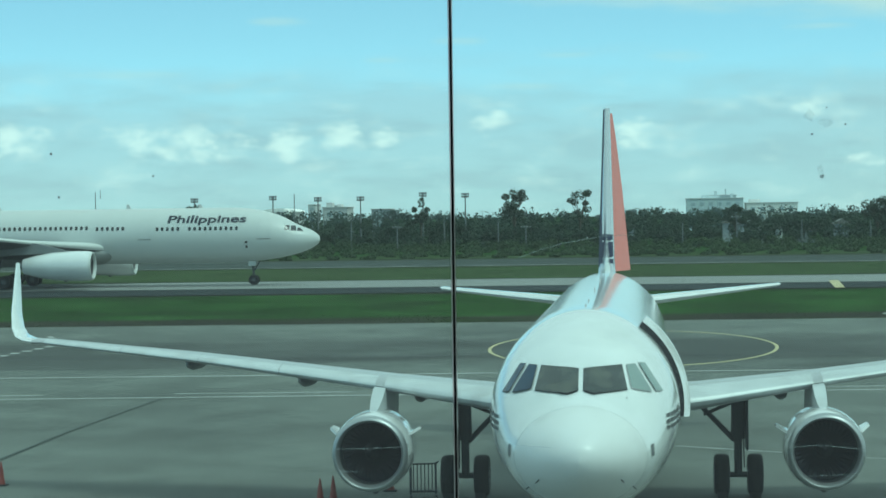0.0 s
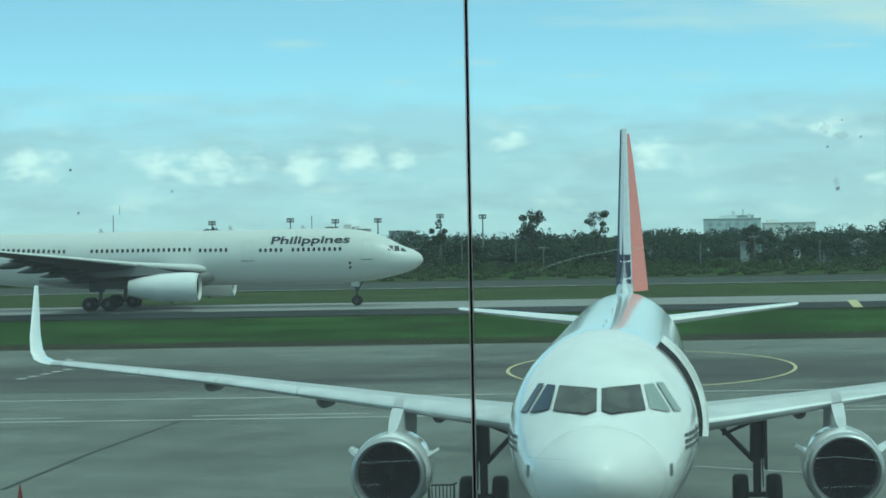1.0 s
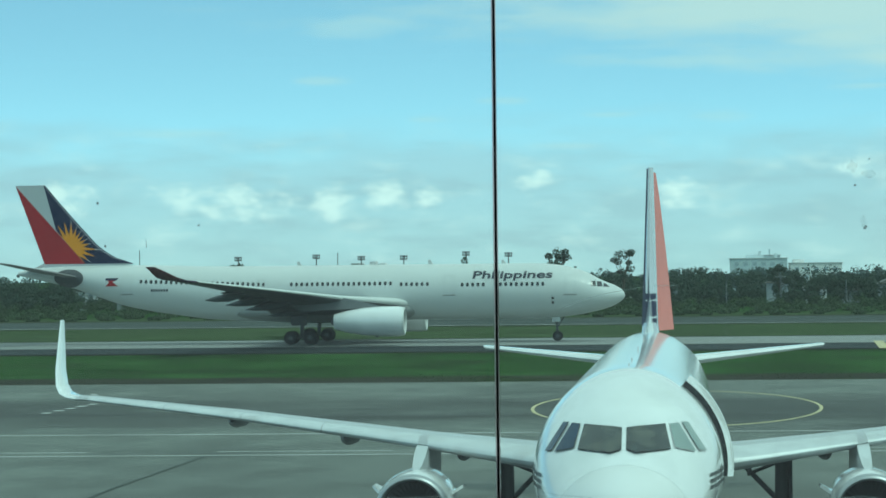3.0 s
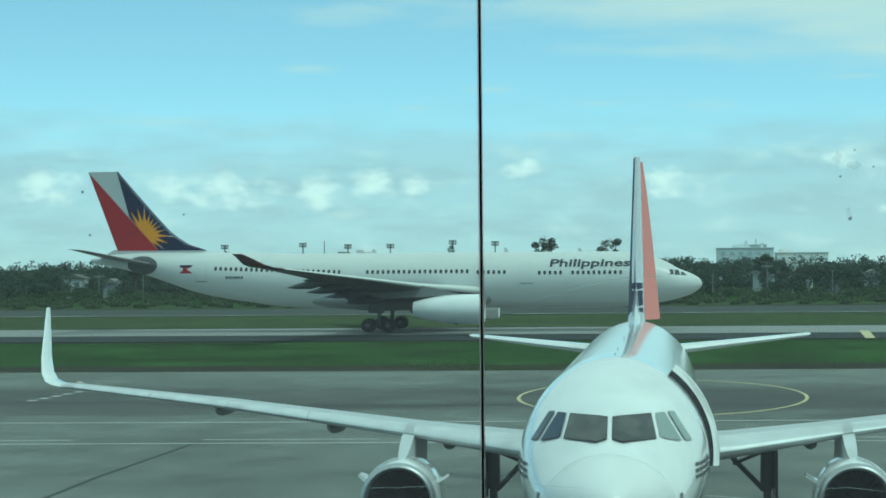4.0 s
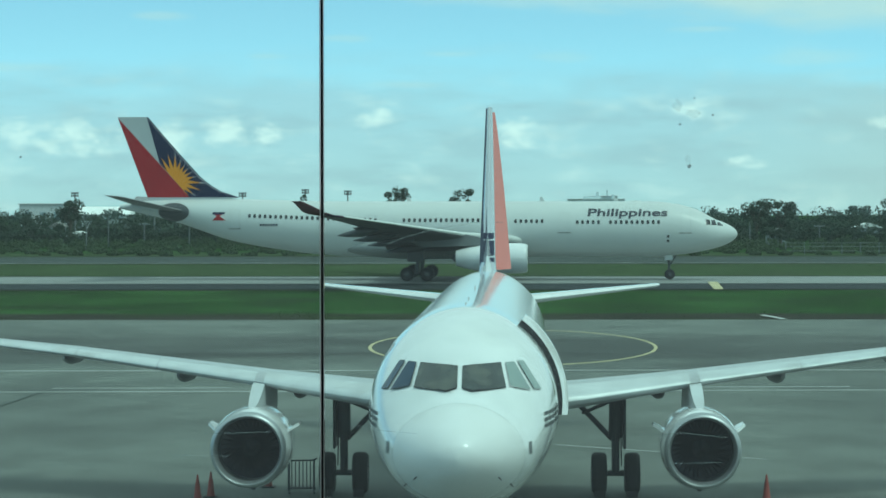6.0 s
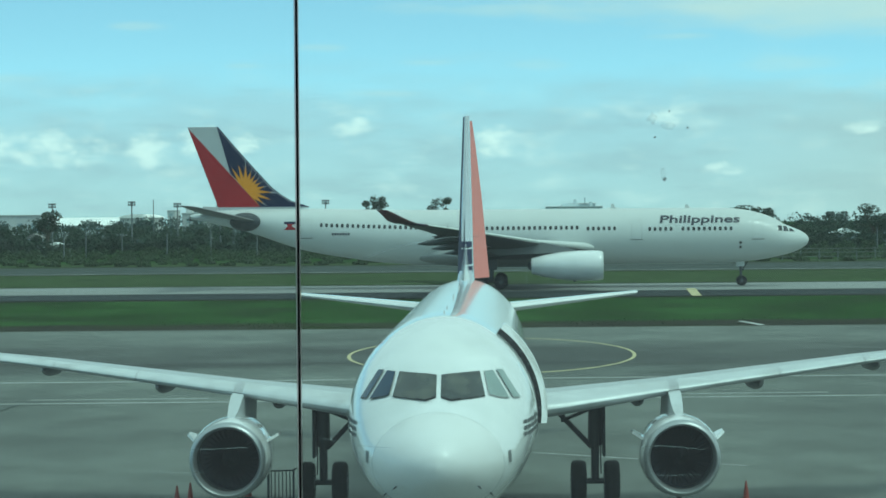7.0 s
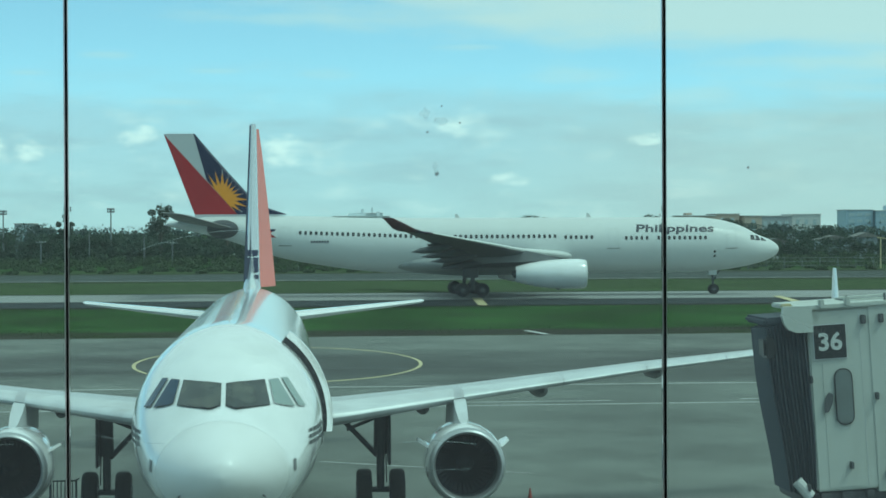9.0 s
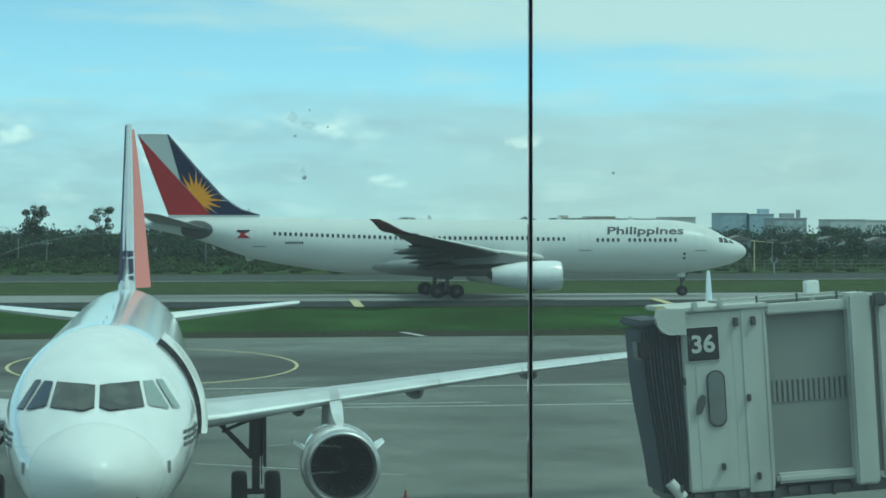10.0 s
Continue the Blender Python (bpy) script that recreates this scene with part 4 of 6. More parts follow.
    # fin: blue sides with a pale leading edge, red rudder turned aside
    def fin_section(z, x, c, t):
        ring = foil(0, 0, 0, c, t)
        return [Vector((x + p.x, p.z * 1.65, z)) for p in ring]
    fin = part("fin", loft([fin_section(5.75, -35.0, 4.6, 0.085), fin_section(6.3, -36.0, 3.9, 0.085), fin_section(8.6, -38.2, 2.9, 0.085), fin_section(11.74, -41.0, 1.55, 0.085)]), FIN_METAL, jet, "pale tail fin", smooth=True)
    part("dorsal_fillet", loft([[(-33.0, 0, 5.93), (-33.0, 0.02, 5.9), (-33.0, -0.02, 5.9)], [(-35.6, 0, 6.6), (-35.6, 0.20, 5.8), (-35.6, -0.20, 5.8)], [(-36.6, 0, 7.2), (-36.6, 0.26, 5.8), (-36.6, -0.26, 5.8)]]), WHITE, fin, "white dorsal fillet", smooth=True)
    part("fin_side", loft([[(x - 0.9 * c0, -0.04 - th, z), (x - 0.06, -0.05, z), (x - 0.2 * c0, -0.045 - th, z)] for z, x, c0, th in ((6.1, -35.7, 3.0, 0.235), (8.6, -38.2, 2.3, 0.17), (11.7, -41.0, 1.0, 0.085))]), BLUE, fin, "dark blue fin side")
    for za, zb in ((5.95, 6.36), (6.44, 6.94), (7.01, 7.2)):
        part("fin_band", loft([[Vector((p.x * 1.0 + 0.012, p.y * 1.06, z)) for p in fin_section(z, x, c, 0.085)][:3] + [Vector((p.x + 0.012, p.y * 1.06, z)) for p in fin_section(z, x, c, 0.085)][-2:] for z, x, c in ((q, -35.93 - 0.945 * (q - 6.25), 4.2 - 0.483 * (q - 6.25)) for q in (za, zb))], cap=False), BLUE, fin, "blue band at the fin's foot", smooth=True)
    # the rudder's hinge leans aft with height; its trailing edge is turned to the left side
    rings, turn = [], radians(21)
    for z, k, c in ((5.85, 1.0, 2.15), (8.8, 0.78, 1.40), (10.7, 0.5, 0.80), (11.62, 0.25, 0.45)):
        hx = -39.2 - 0.53 * (z - 5.85)
        tip = Vector((hx - c * math.cos(turn), c * math.sin(turn), z))
        rings.append([Vector((hx, 0.15 * k, z)), Vector((hx, -0.15 * k, z)), tip + Vector((0, -0.02, 0)), tip + Vector((0, 0.02, 0))])
    part("rudder", loft(rings), CORAL, jet, "red rudder turned to one side")
    return jet


parked_airliner()


# ---- twin-aisle airliner taxiing past
AC, AR = 5.1, 2.82
A_SKIN = smooth_stations([(s, AC + a, AC + b, w) for s, a, b, w in (
    (0.0, -0.50, -0.54, 0.02), (0.1, -0.22, -0.82, 0.36), (0.5, 0.18, -1.20, 0.86), (1.1, 0.52, -1.55, 1.30), (2.0, 0.88, -1.88, 1.75), (2.5, 1.10, -2.02, 1.93), (3.4, 1.62, -2.22, 2.2),
    (4.6, 2.12, -2.45, 2.46), (6.5, 2.58, -2.68, 2.69), (9.0, 2.80, -2.82, 2.82), (38.0, 2.82, -2.82, 2.82), (42.0, 2.84, -2.62, 2.80), (46.5, 2.96, -2.05, 2.65), (51.0, 3.06, -1.25, 2.25),
    (57.2, 3.04, 0.78, 1.45), (61.0, 2.84, 1.70, 0.85), (62.8, 2.5, 2.10, 0.28))], until=8.0)


def fin_xy(cx, cy):
    """Fin drawing units to distance aft and height."""
    return 59.95 - (160 + cx / 2 - 255) * 0.05706, 16.55 - (220 + cy / 2 - 234) * 0.0583


def taxiing_airliner():
    jet = thing("taxiing_airliner", "white twin-aisle airliner with a blue and red sunburst tail, taxiing", "airplane")
    part("fuselage", loft(skin(A_SKIN, 64)), WHITE_JET, jet, "white painted fuselage", smooth=True)
    part("belly_fairing", loft(skin([(20.5, 4.2, 2.7, 1.8), (22.5, 4.6, 2.25, 2.9), (25, 4.7, 2.05, 3.15), (34, 4.7, 2.05, 3.15), (37.5, 4.4, 2.3, 2.7), (41, 3.6, 2.75, 1.4)], 40)), SHADED_FAIRING, jet, "wing-root fairing greyed for the shadow under the wing", smooth=True)
    # cabin windows, one by one
    zw = 5.80
    rows = [(8.0, 10), (14.0, 5), (19.65, 6), (23.4, 20), (36.4, 7), (40.1, 18)]

    def lift(s):
        """The cabin floor rises a little aft of the front cabin."""
        return 0.0 if s < 19 else (0.1 if s < 23 else 0.2 + 0.035 * max(0.0, s - 36))
    for side in (-1, 1):
        bases = {}
        for start, count in rows:
            for k in range(count):
                s = start + 0.533 * k
                z = zw + lift(s)
                if s > 9.5 and s < 35 and lift(s) in bases:
                    s0, ob = bases[lift(s)]
                    share("cabin_window", ob, jet, Matrix.Translation((s0 - s, 0, 0)))
                else:
                    ob = part("cabin_window", decal(A_SKIN, rounded(s, s + 0.28, z - 0.2, z + 0.2, 0.12, 3), side, 0.012), CABIN_GLASS, jet)
                    if s > 9.5 and s < 35:
                        bases[lift(s)] = (s, ob)
        # doors: a fine outline and a sill
        for s, w, z0, h in ((4.9, 1.07, 4.75, 1.95), (17.05, 1.07, 4.8, 1.95), (36.4, 0.8, 4.9, 1.6), (50.3, 1.05, 5.2, 1.9)):
            bm = bmesh.new()
            outline = [(s, s + 0.06, z0, z0 + h), (s + w - 0.06, s + w, z0, z0 + h), (s, s + w, z0 + h - 0.06, z0 + h), (s - 0.12, s + w + 0.12, z0 - 0.09, z0)]
            door = None
            for i, (a, b, c, d) in enumerate(outline):
                n = 8
                pts = [(a, c + (d - c) * k / n) for k in range(n + 1)] + [(b, d - (d - c) * k / n) for k in range(n + 1)]
                o = part("door_outline" if i < 3 else "door_sill", decal(A_SKIN, pts, side, 0.014), DOOR_LINE if i < 3 else BELLY_GREY, jet, "fine grey door outline" if i < 3 else "dark door sill")
        # cockpit side windows
        for z0, z1, s0, s1, sl in ((5.52, 6.03, 2.86, 3.36, 0.06), (5.47, 5.98, 2.22, 2.79, 0.14), (5.42, 5.76, 1.52, 2.14, 0.42)):
            part("cockpit_window", decal(A_SKIN, [(s0, z0), (s1, z0 + 0.02), (s1, z1), (s0 + sl, z1), (s0 + sl * 0.5, (z0 + z1) / 2)], side, 0.02), CABIN_GLASS, jet, "dark cockpit window pane")
        part("static_port", decal(A_SKIN, rounded(7.05, 7.3, 3.8, 4.05, 0.08), side, 0.012), DARK, jet)
        part("static_port", decal(A_SKIN, rounded(7.05, 7.3, 4.25, 4.5, 0.08), side, 0.012), DARK, jet)
        # flag
        zf, hf = 6.42, 0.42
        flag = part("flag", decal(A_SKIN, [(53.1, zf - hf), (51.7, zf - hf), (51.7, zf + hf), (53.1, zf + hf)], side, 0.014), RED, jet, "small painted red, blue and white flag")
        part("flag_upper_half", decal(A_SKIN, [(53.1, zf + 0.18), (51.92, zf + 0.18), (51.7, zf + hf), (53.1, zf + hf)], side, 0.020), BLUE, flag)
        part("flag_triangle", decal(A_SKIN, [(51.7, zf - hf), (52.35, zf), (51.7, zf + hf)], side, 0.024), CONE_WHITE, flag)
        for k in range(7):
            part("registration_bar", decal(A_SKIN, [(48.25 - 0.27 * k, 5.42), (48.05 - 0.27 * k, 5.42), (48.05 - 0.27 * k, 5.66), (48.25 - 0.27 * k, 5.66)], side, 0.014), INK, jet, "dark lettering bar")
        # title on the side, letters laid on the skin
        bm = text_mesh("Philippines", 1.0, 0.022, 0.10)
        xs = [v.co.x for v in bm.verts]
        ys = [v.co.y for v in bm.verts if v.co.x < min(xs) + 0.4]
        k = 8.05 / (max(xs) - min(xs))
        x_low = min(xs)
        bmesh.ops.subdivide_edges(bm, edges=[e for e in bm.edges if abs(e.verts[0].co.y - e.verts[1].co.y) > 0.3], cuts=2)
        for v in bm.verts:
            along, high, deep = (v.co.x - x_low) * k, v.co.y * 1.04, v.co.z
            s = 15.25 - along if side < 0 else 7.2 + along
            v.co = on_skin(A_SKIN, s, 6.40 + high, side, 0.03 + (0.012 if deep > 0 else -0.03))
        part("title", bm, INK, jet, "dark blue slanted title lettering")
        # wing
        main = [(-20.9, 1.6, 3.92, 13.2, 0.125), (-22.3, 2.8, 4.02, 12.2, 0.125), (-28.0, 9.4, 4.62, 7.3, 0.115), (-34.2, 19.5, 5.55, 4.7, 0.105), (-40.0, 29.0, 6.40, 2.5, 0.10)]
        main = [(x + 0.082 * y, y, z, c, t) for x, y, z, c, t in main]
        falls = [0.085, 0.085, 0.078, 0.005, -0.06]
        w = part("wing", wing(main, side, falls), SHADED_WING_GREY, jet, "swept wing, grey darkened for the shade beneath it", smooth=True)
        part("leading_edge", loft([[set_at(foil(x + 0.03, y, z, c * 1.004, t * 1.04, side=side, n=24), q)[k] for k in (9, 8, 7, 6, 5, 4, 3, 2, 1, 0, -1, -2)] for (x, y, z, c, t), q in zip(main, falls)], cap=False, close=False), WHITE_JET, w, "paler leading edge", smooth=True)
        part("winglet", wing([(-37.62, 29.0, 6.40, 2.5, 0.1), (-38.43, 29.5, 6.52, 2.3, 0.09, 30), (-39.32, 29.85, 6.85, 1.95, 0.085, 60), (-40.6, 30.1, 7.5, 1.25, 0.08, 70), (-41.3, 30.2, 7.8, 0.9, 0.08, 70)], side, [-0.06, -0.04, 0, 0, 0]), WINGLET, w, "dark red and blue upturned winglet", smooth=True)
        for y in (6.6, 11.6, 15.4, 19.4):
            ys = [m[1] for m in main]
            x, z, c = [float(np.interp(y, ys, [m[i] for m in main])) for i in (0, 2, 3)]
            L = 5.8 - y * 0.10
            q = float(np.interp(y, ys, falls))
            bm = revolve([(0, 0.03), (-0.6, 0.26), (-L * 0.4, 0.42), (-L * 0.75, 0.28), (-L, 0.03)], 14, (x - c * 0.55, side * y, z - q * c * 0.55 - 0.42))
            for v in bm.verts:
                v.co.z -= 0.12 * (x - c * 0.55 - v.co.x)
            part("flap_track_fairing", bm, SHADED_WING_GREY, w, smooth=True)
        part("flap", wing([(-32.6, 3.0, 3.30, 2.6, 0.1), (-33.3, 9.4, 4.02, 1.9, 0.1), (-36.3, 19.5, 5.42, 1.3, 0.1)], side, [0.22, 0.2, 0.05]), SHADED_WING_GREY, w, "flap in grey darkened for shade", smooth=True)
        nacelle(jet, -21.25, side * 9.37, 2.32, 1.34, 1.47, 7.0, 0.25, 34, WHITE_JET, chines=False, taper=0.52)
        prof = [(-23.4, 3.6, 3.7, 0.15), (-25.5, 3.6, 4.25, 0.3), (-28.0, 3.5, 4.8, 0.32), (-31.5, 3.4, 4.6, 0.25), (-33, 4.0, 4.4, 0.05)]
        part("pylon", loft([[(x, side * 9.37 - q, a), (x, side * 9.37 + q, a), (x, side * 9.37 + q * 0.8, b), (x, side * 9.37 - q * 0.8, b)] for x, a, b, q in prof]), BELLY_GREY, jet, "grey engine pylon", smooth=True)
        # tailplane
        # the tailplane's shading is put into this darker grey
        part("tailplane", wing([(-55.6, 0.6, 6.80, 6.2, 0.07), (-60.7, 9.5, 8.28, 2.1, 0.075), (-61.2, 9.7, 8.34, 1.5, 0.05)], side, [-0.15, -0.12, -0.10]), BELLY_GREY, jet, "grey tailplane", smooth=True)
        part("tailplane_root_plate", decal(A_SKIN, [(57.1 + 1.6 * math.cos(radians(15 * i)), 6.85 + 0.9 * math.sin(radians(15 * i))) for i in range(24)], side, 0.07), STEEL, jet, "dark grey plate at the tailplane root")
        # main gear bogie
        g = new("main_gear")
        g.parent, g.location = jet, (-32.2, side * 5.34, 0)
        part("leg", tube((0, 0, 0.75), (0.2, side * 0.1, 4.0), 0.2, 0.26, 16), STEEL, g, "dark gear leg", smooth=True)
        part("bogie_beam", tube((-1.1, 0, 0.70), (1.1, 0, 0.70), 0.15, n=12), STEEL, g)
        part("side_brace", tube((0.1, -side * 0.1, 2.0), (0.3, -side * 2.0, 3.6), 0.11, n=10), STEEL, g)
        # dark steel colour here stands for the wing's shadow on the door
        part("gear_door", box(-1.0, side * 0.42 - 0.03, 1.9, 0.6, side * 0.42 + 0.03, 3.9, 0.02), STEEL, g, "dark gear leg door")
        for dx in (-0.99, 0.99):
            part("axle", tube((dx, -0.9, 0.69), (dx, 0.9, 0.69), 0.1, n=10), STEEL, g)
            for dy in (-0.70, 0.70):
                ROLLING.append((add_wheel(g, dx, dy, 0.69, 0.69, 0.5), 0.69))
    g = new("nose_gear")
    g.parent, g.location = jet, (-6.85, 0, 0)
    part("leg", tube((0, 0, 0.5), (-0.15, 0, 2.9), 0.11, 0.15, 14), STEEL, g, "nose gear leg", smooth=True)
    part("axle", tube((0, -0.42, 0.52), (0, 0.42, 0.52), 0.08, n=10), STEEL, g)
    part("drag_brace", tube((0.05, 0, 1.5), (0.7, 0, 2.5), 0.07, n=10), STEEL, g)
    part("landing_light", revolve([(0.0, 0.13), (0.1, 0.14), (0.14, 0.01)], 14, (0.12, -0.22, 1.65)), HUB, g, "round taxi light")
    for dy in (-0.35, 0.35):
        ROLLING.append((add_wheel(g, 0, dy, 0.52, 0.52, 0.36), 0.52))
        part("gear_door", box(-0.5, dy * 1.5 - 0.015, 1.95, 0.25, dy * 1.5 + 0.015, 2.75, 0.01), WHITE_JET, g, "white nose gear door")
    # fin with the sunburst, painted fields as thin skins on both faces
    def field(pts):
        return [(-s, z) for s, z in (fin_xy(*p) for p in pts)]
    def fin_plate(pts, t):
        """A plate thinning towards the tip; t is added to the half thickness."""
        bm = bmesh.new()
        loft([[(x, sg * (t + 0.30 - 0.026 * max(0.0, z - 8.2)), z) for x, z in pts] for sg in (-1, 1)], bm=bm)
        return bm
    whole = [(82, 28), (185, 28), (240, 92), (310, 170), (375, 240), (408, 266), (445, 288), (512, 312), (350, 330), (190, 330), (190, 308)]
    fin = part("fin", fin_plate(field(whole), 0.0), TAIL_GREY, jet, "silver-grey tail fin", smooth=False)
    edge = field([(82, 28), (185, 28), (240, 92), (310, 170), (375, 240), (408, 266), (445, 288), (512, 310)])
    part("fin_edge", loft([[(x + 0.14, 0.0, z + 0.02), (x - 0.05, 0.29 - 0.026 * max(0, z - 8.2), z - 0.02), (x - 0.05, -0.29 + 0.026 * max(0, z - 8.2), z - 0.02)] for x, z in edge[1:]]), BLUE, fin, "rounded leading edge")
    part("blue_field", fin_plate(field([(187, 31), (240, 94), (310, 172), (375, 242), (408, 268), (445, 290), (508, 309), (340, 309), (233, 190)]), 0.012), BLUE, fin, "dark blue field")
    part("red_field", fin_plate(field([(82, 30), (340, 309), (190, 309)]), 0.012), RED, fin, "red field")
    c0, rays, n = Vector((288, 252)), [], 11

    def reach(a):
        """How far a ray goes before it meets the fin's leading edge or foot."""
        r = 20.0
        while r < 150 and c0.x + r * math.cos(a) < 183 + (c0.y - r * math.sin(a) - 28) * 0.896 + max(0.0, c0.y - r * math.sin(a) - 240) * 0.9 and c0.y - r * math.sin(a) < 306:
            r += 1.0
        return r

    def spot(a, r):
        return (c0.x + r * math.cos(a), c0.y - r * math.sin(a))
    for i in range(2 * n + 1):
        a = radians(129 - 172 * i / (2 * n))
        rays.append(spot(a, min(46 if i % 2 == 0 else 96, (0.52 if i % 2 == 0 else 0.84) * reach(a))))
    part("sun", fin_plate(field([(236, 194)] + rays + [(338, 307)]), 0.024), YELLOW, fin, "golden half sun with pointed rays")
    for i in range(1, 2 * n, 2):
        a = radians(129 - 172 * i / (2 * n))
        far = reach(a)
        if far < 150 and far > 60:
            da = radians(1.7)
            part("thin_ray", fin_plate(field([spot(a - da, far * 0.72), spot(a, far * 0.99), spot(a + da, far * 0.72)]), 0.018), TAIL_GREY, fin, "thin pale ray")
    part("apu_exhaust", revolve([(0, 0.16), (-0.25, 0.15)], 16, (-62.75, 0, AC + 2.06), cap=True), STEEL, jet, "dark tail exhaust")
    for s, h, below in ((12, 0.35, False), (19.5, 0.45, False), (33, 0.4, False)):
        bm = bmesh.new()
        loft([[(-s, y, AC + 2.8), (-s - 0.5, y, AC + 2.8), (-s - 0.5, y * 0.5, AC + 2.82 + h), (-s - 0.25, y * 0.5, AC + 2.82 + h)] for y in (-0.03, 0.03)], bm=bm)
        part("antenna", bm, WHITE_JET, jet, "small blade antenna")
    return jet


ROLLING = []
WINGLET = material("winglet_dark_red", (0.10, 0.022, 0.028), 0.35, vary=0.3, scale=1.2, fine=8, dirt=(0.012, 0.02, 0.09), dirt_scale=0.7, dirt_amount=0.9)
AIRLINER = taxiing_airliner()


# ---------------------------------------------------------------- boarding bridge
def boarding_bridge():
    br = thing("boarding_bridge", "pale grey boarding bridge with dark canopy and numbered sign", "jet bridge")
    br.matrix_basis = pose(9.99, -4.5, 3.45, 0, -3.6, 0)
    # local: x to the right along the tunnel, y away, z up; the cab's front face lies at y = 0
    cab = part("cab", box(0.11, 0.0, 0.0, 1.60, 2.0, 3.05, 0.03), BRIDGE, br, "pale grey painted cab")
    part("cab_roof_edge", box(-0.05, -0.05, 3.05, 1.63, 2.05, 3.13, 0.02), BRIDGE, br, "roof edge")
    part("cab_seam", box(0.985, -0.006, 0.02, 0.992, 0.0, 3.03), SEAM, cab, "panel joint")
    # folded canopy on the end towards the aircraft: upright pleats that lean in towards the floor
    folds = 11
    def pleat(u, z):
        left, right = -0.63 + 0.085 * (2.75 - z) + 0.03 * math.sin(2.1 * z + 1), 0.10 + 0.03 * math.sin(1.7 * z)
        return left + (right - left) * u
    for k in range(folds):
        rings = []
        for z in (0.04, 0.5, 1.0, 1.5, 2.0, 2.5, 2.78 + 0.02 * k):
            a, b = pleat(k / folds, z), pleat((k + 1) / folds, z)
            deep = 0.022 + 0.016 * math.sin(k * 2.3 + z * 1.3)
            rings.append([Vector((a, 1.15, z)), Vector((a, 0.035, z)), Vector((a + (b - a) * 0.35, 0.0 - deep, z)), Vector((a + (b - a) * 0.7, 0.02 - deep * 0.6, z)), Vector((b, 0.035, z)), Vector((b, 1.15, z))])
        part("canopy_fold", loft(rings), BELLOWS, br, "dark folded canopy fabric", smooth=True)
    part("canopy_bumper", box(-0.66, -0.07, 2.30, -0.44, 0.4, 2.66, 0.05), SIGN_BLACK, br, "black padded bumper")
    part("canopy_top", box(-0.60, 0.02, 2.84, 0.08, 1.7, 2.97, 0.04), BELLOWS, br, "dark canopy roof")
    # white hood above the canopy
    hood = [(-0.31, 2.86), (-0.25, 2.76), (-0.12, 2.70), (0.17, 2.69), (0.17, 3.13), (-0.30, 3.15), (-0.34, 3.0)]
    part("hood", prism(hood, -0.16, -0.02), BRIDGE, br, "white curved hood plate", smooth=False)
    part("warning_flag", box(-0.22, 0.3, 3.10, -0.06, 0.5, 3.17, 0.02), YELLOW_LINE, br, "yellow roof panel")
    # door with an oval window
    door = part("door", box(0.32, -0.008, 0.06, 0.95, 0.004, 2.28, 0.003), BRIDGE, br, "pale grey service door")
    w = rounded(0.515, 0.785, 1.12, 2.03, 0.13, 6)
    part("door_window_frame", prism(rounded(0.495, 0.805, 1.10, 2.05, 0.145, 6), -0.05, -0.03), SIGN_BLACK, door, "black rubber window surround")
    part("door_window", prism(w, -0.056, -0.05), DOOR_GLASS, door, "grey oval window")
    hz = [(0.30, 1.32), (0.37, 1.34), (0.44, 1.48), (0.46, 1.62), (0.40, 1.66), (0.34, 1.60), (0.30, 1.45)]
    part("door_handle", prism(hz, -0.07, -0.03), STEEL, door, "grey oval handle cup")
    # number sign
    sign = part("number_sign", box(0.20, -0.045, 2.23, 0.74, -0.02, 2.79, 0.006), SIGN_BLACK, br, "black sign with the figures 36")
    bm = text_mesh("36", 0.46, 0.012, 0.0)
    xs, ys = [v.co.x for v in bm.verts], [v.co.y for v in bm.verts]
    k = 0.40 / (max(xs) - min(xs))
    kz = 0.31 / (max(ys) - min(ys))
    for v in bm.verts:
        v.co = Vector((0.27 + (v.co.x - min(xs)) * k, -0.050 - v.co.z * 0.3, 2.36 + (v.co.y - min(ys)) * kz))
    part("figures", bm, SIGN_WHITE, sign, "white figures")
    part("sign_frame", prism([(0.185, 2.215), (0.755, 2.215), (0.755, 2.805), (0.185, 2.805)], -0.03, -0.018), SEAM, sign, "grey sign edge")
    # corner posts, tunnel with vent slats, next frame
    part("corner_post", box(1.14, -0.016, -0.06, 1.56, 0.35, 3.06, 0.012), BRIDGE, br, "pale ribbed corner post")
    part("post_edge", box(1.52, -0.03, -0.06, 1.57, 0.30, 3.08, 0.01), BRIDGE, br, "pale post edge")
    tunnel = part("tunnel", box(1.60, 0.12, 0.12, 9.5, 2.3, 3.0, 0.02), BRIDGE_GREY, br, "grey tunnel wall")
    for k in range(15):
        x = 1.66 + 0.092 * k
        part("vent_slat", box(x, 0.100, 1.41, x + 0.055, 0.125, 1.80, 0.006), BRIDGE_GREY, tunnel, "pale vent slat")
        part("vent_slot", box(x + 0.058, 0.108, 1.42, x + 0.09, 0.1235, 1.79), STEEL, tunnel, "dark vent slot")
    part("tunnel_sill", box(1.62, -0.06, 0.05, 3.08, 0.2, 0.22, 0.05), BRIDGE, br, "pale bottom rail")
    part("tunnel_header", box(1.58, -0.06, 2.92, 3.06, 0.3, 3.10, 0.03), BRIDGE, br, "pale top rail")
    part("tunnel_frame", box(2.98, -0.16, -0.06, 3.38, 0.5, 3.20, 0.04), BRIDGE, br, "pale upright tunnel frame")
    part("tunnel_frame", box(3.52, -0.02, 0.0, 9.6, 0.11, 3.10, 0.03), BRIDGE, br, "pale outer tunnel side")
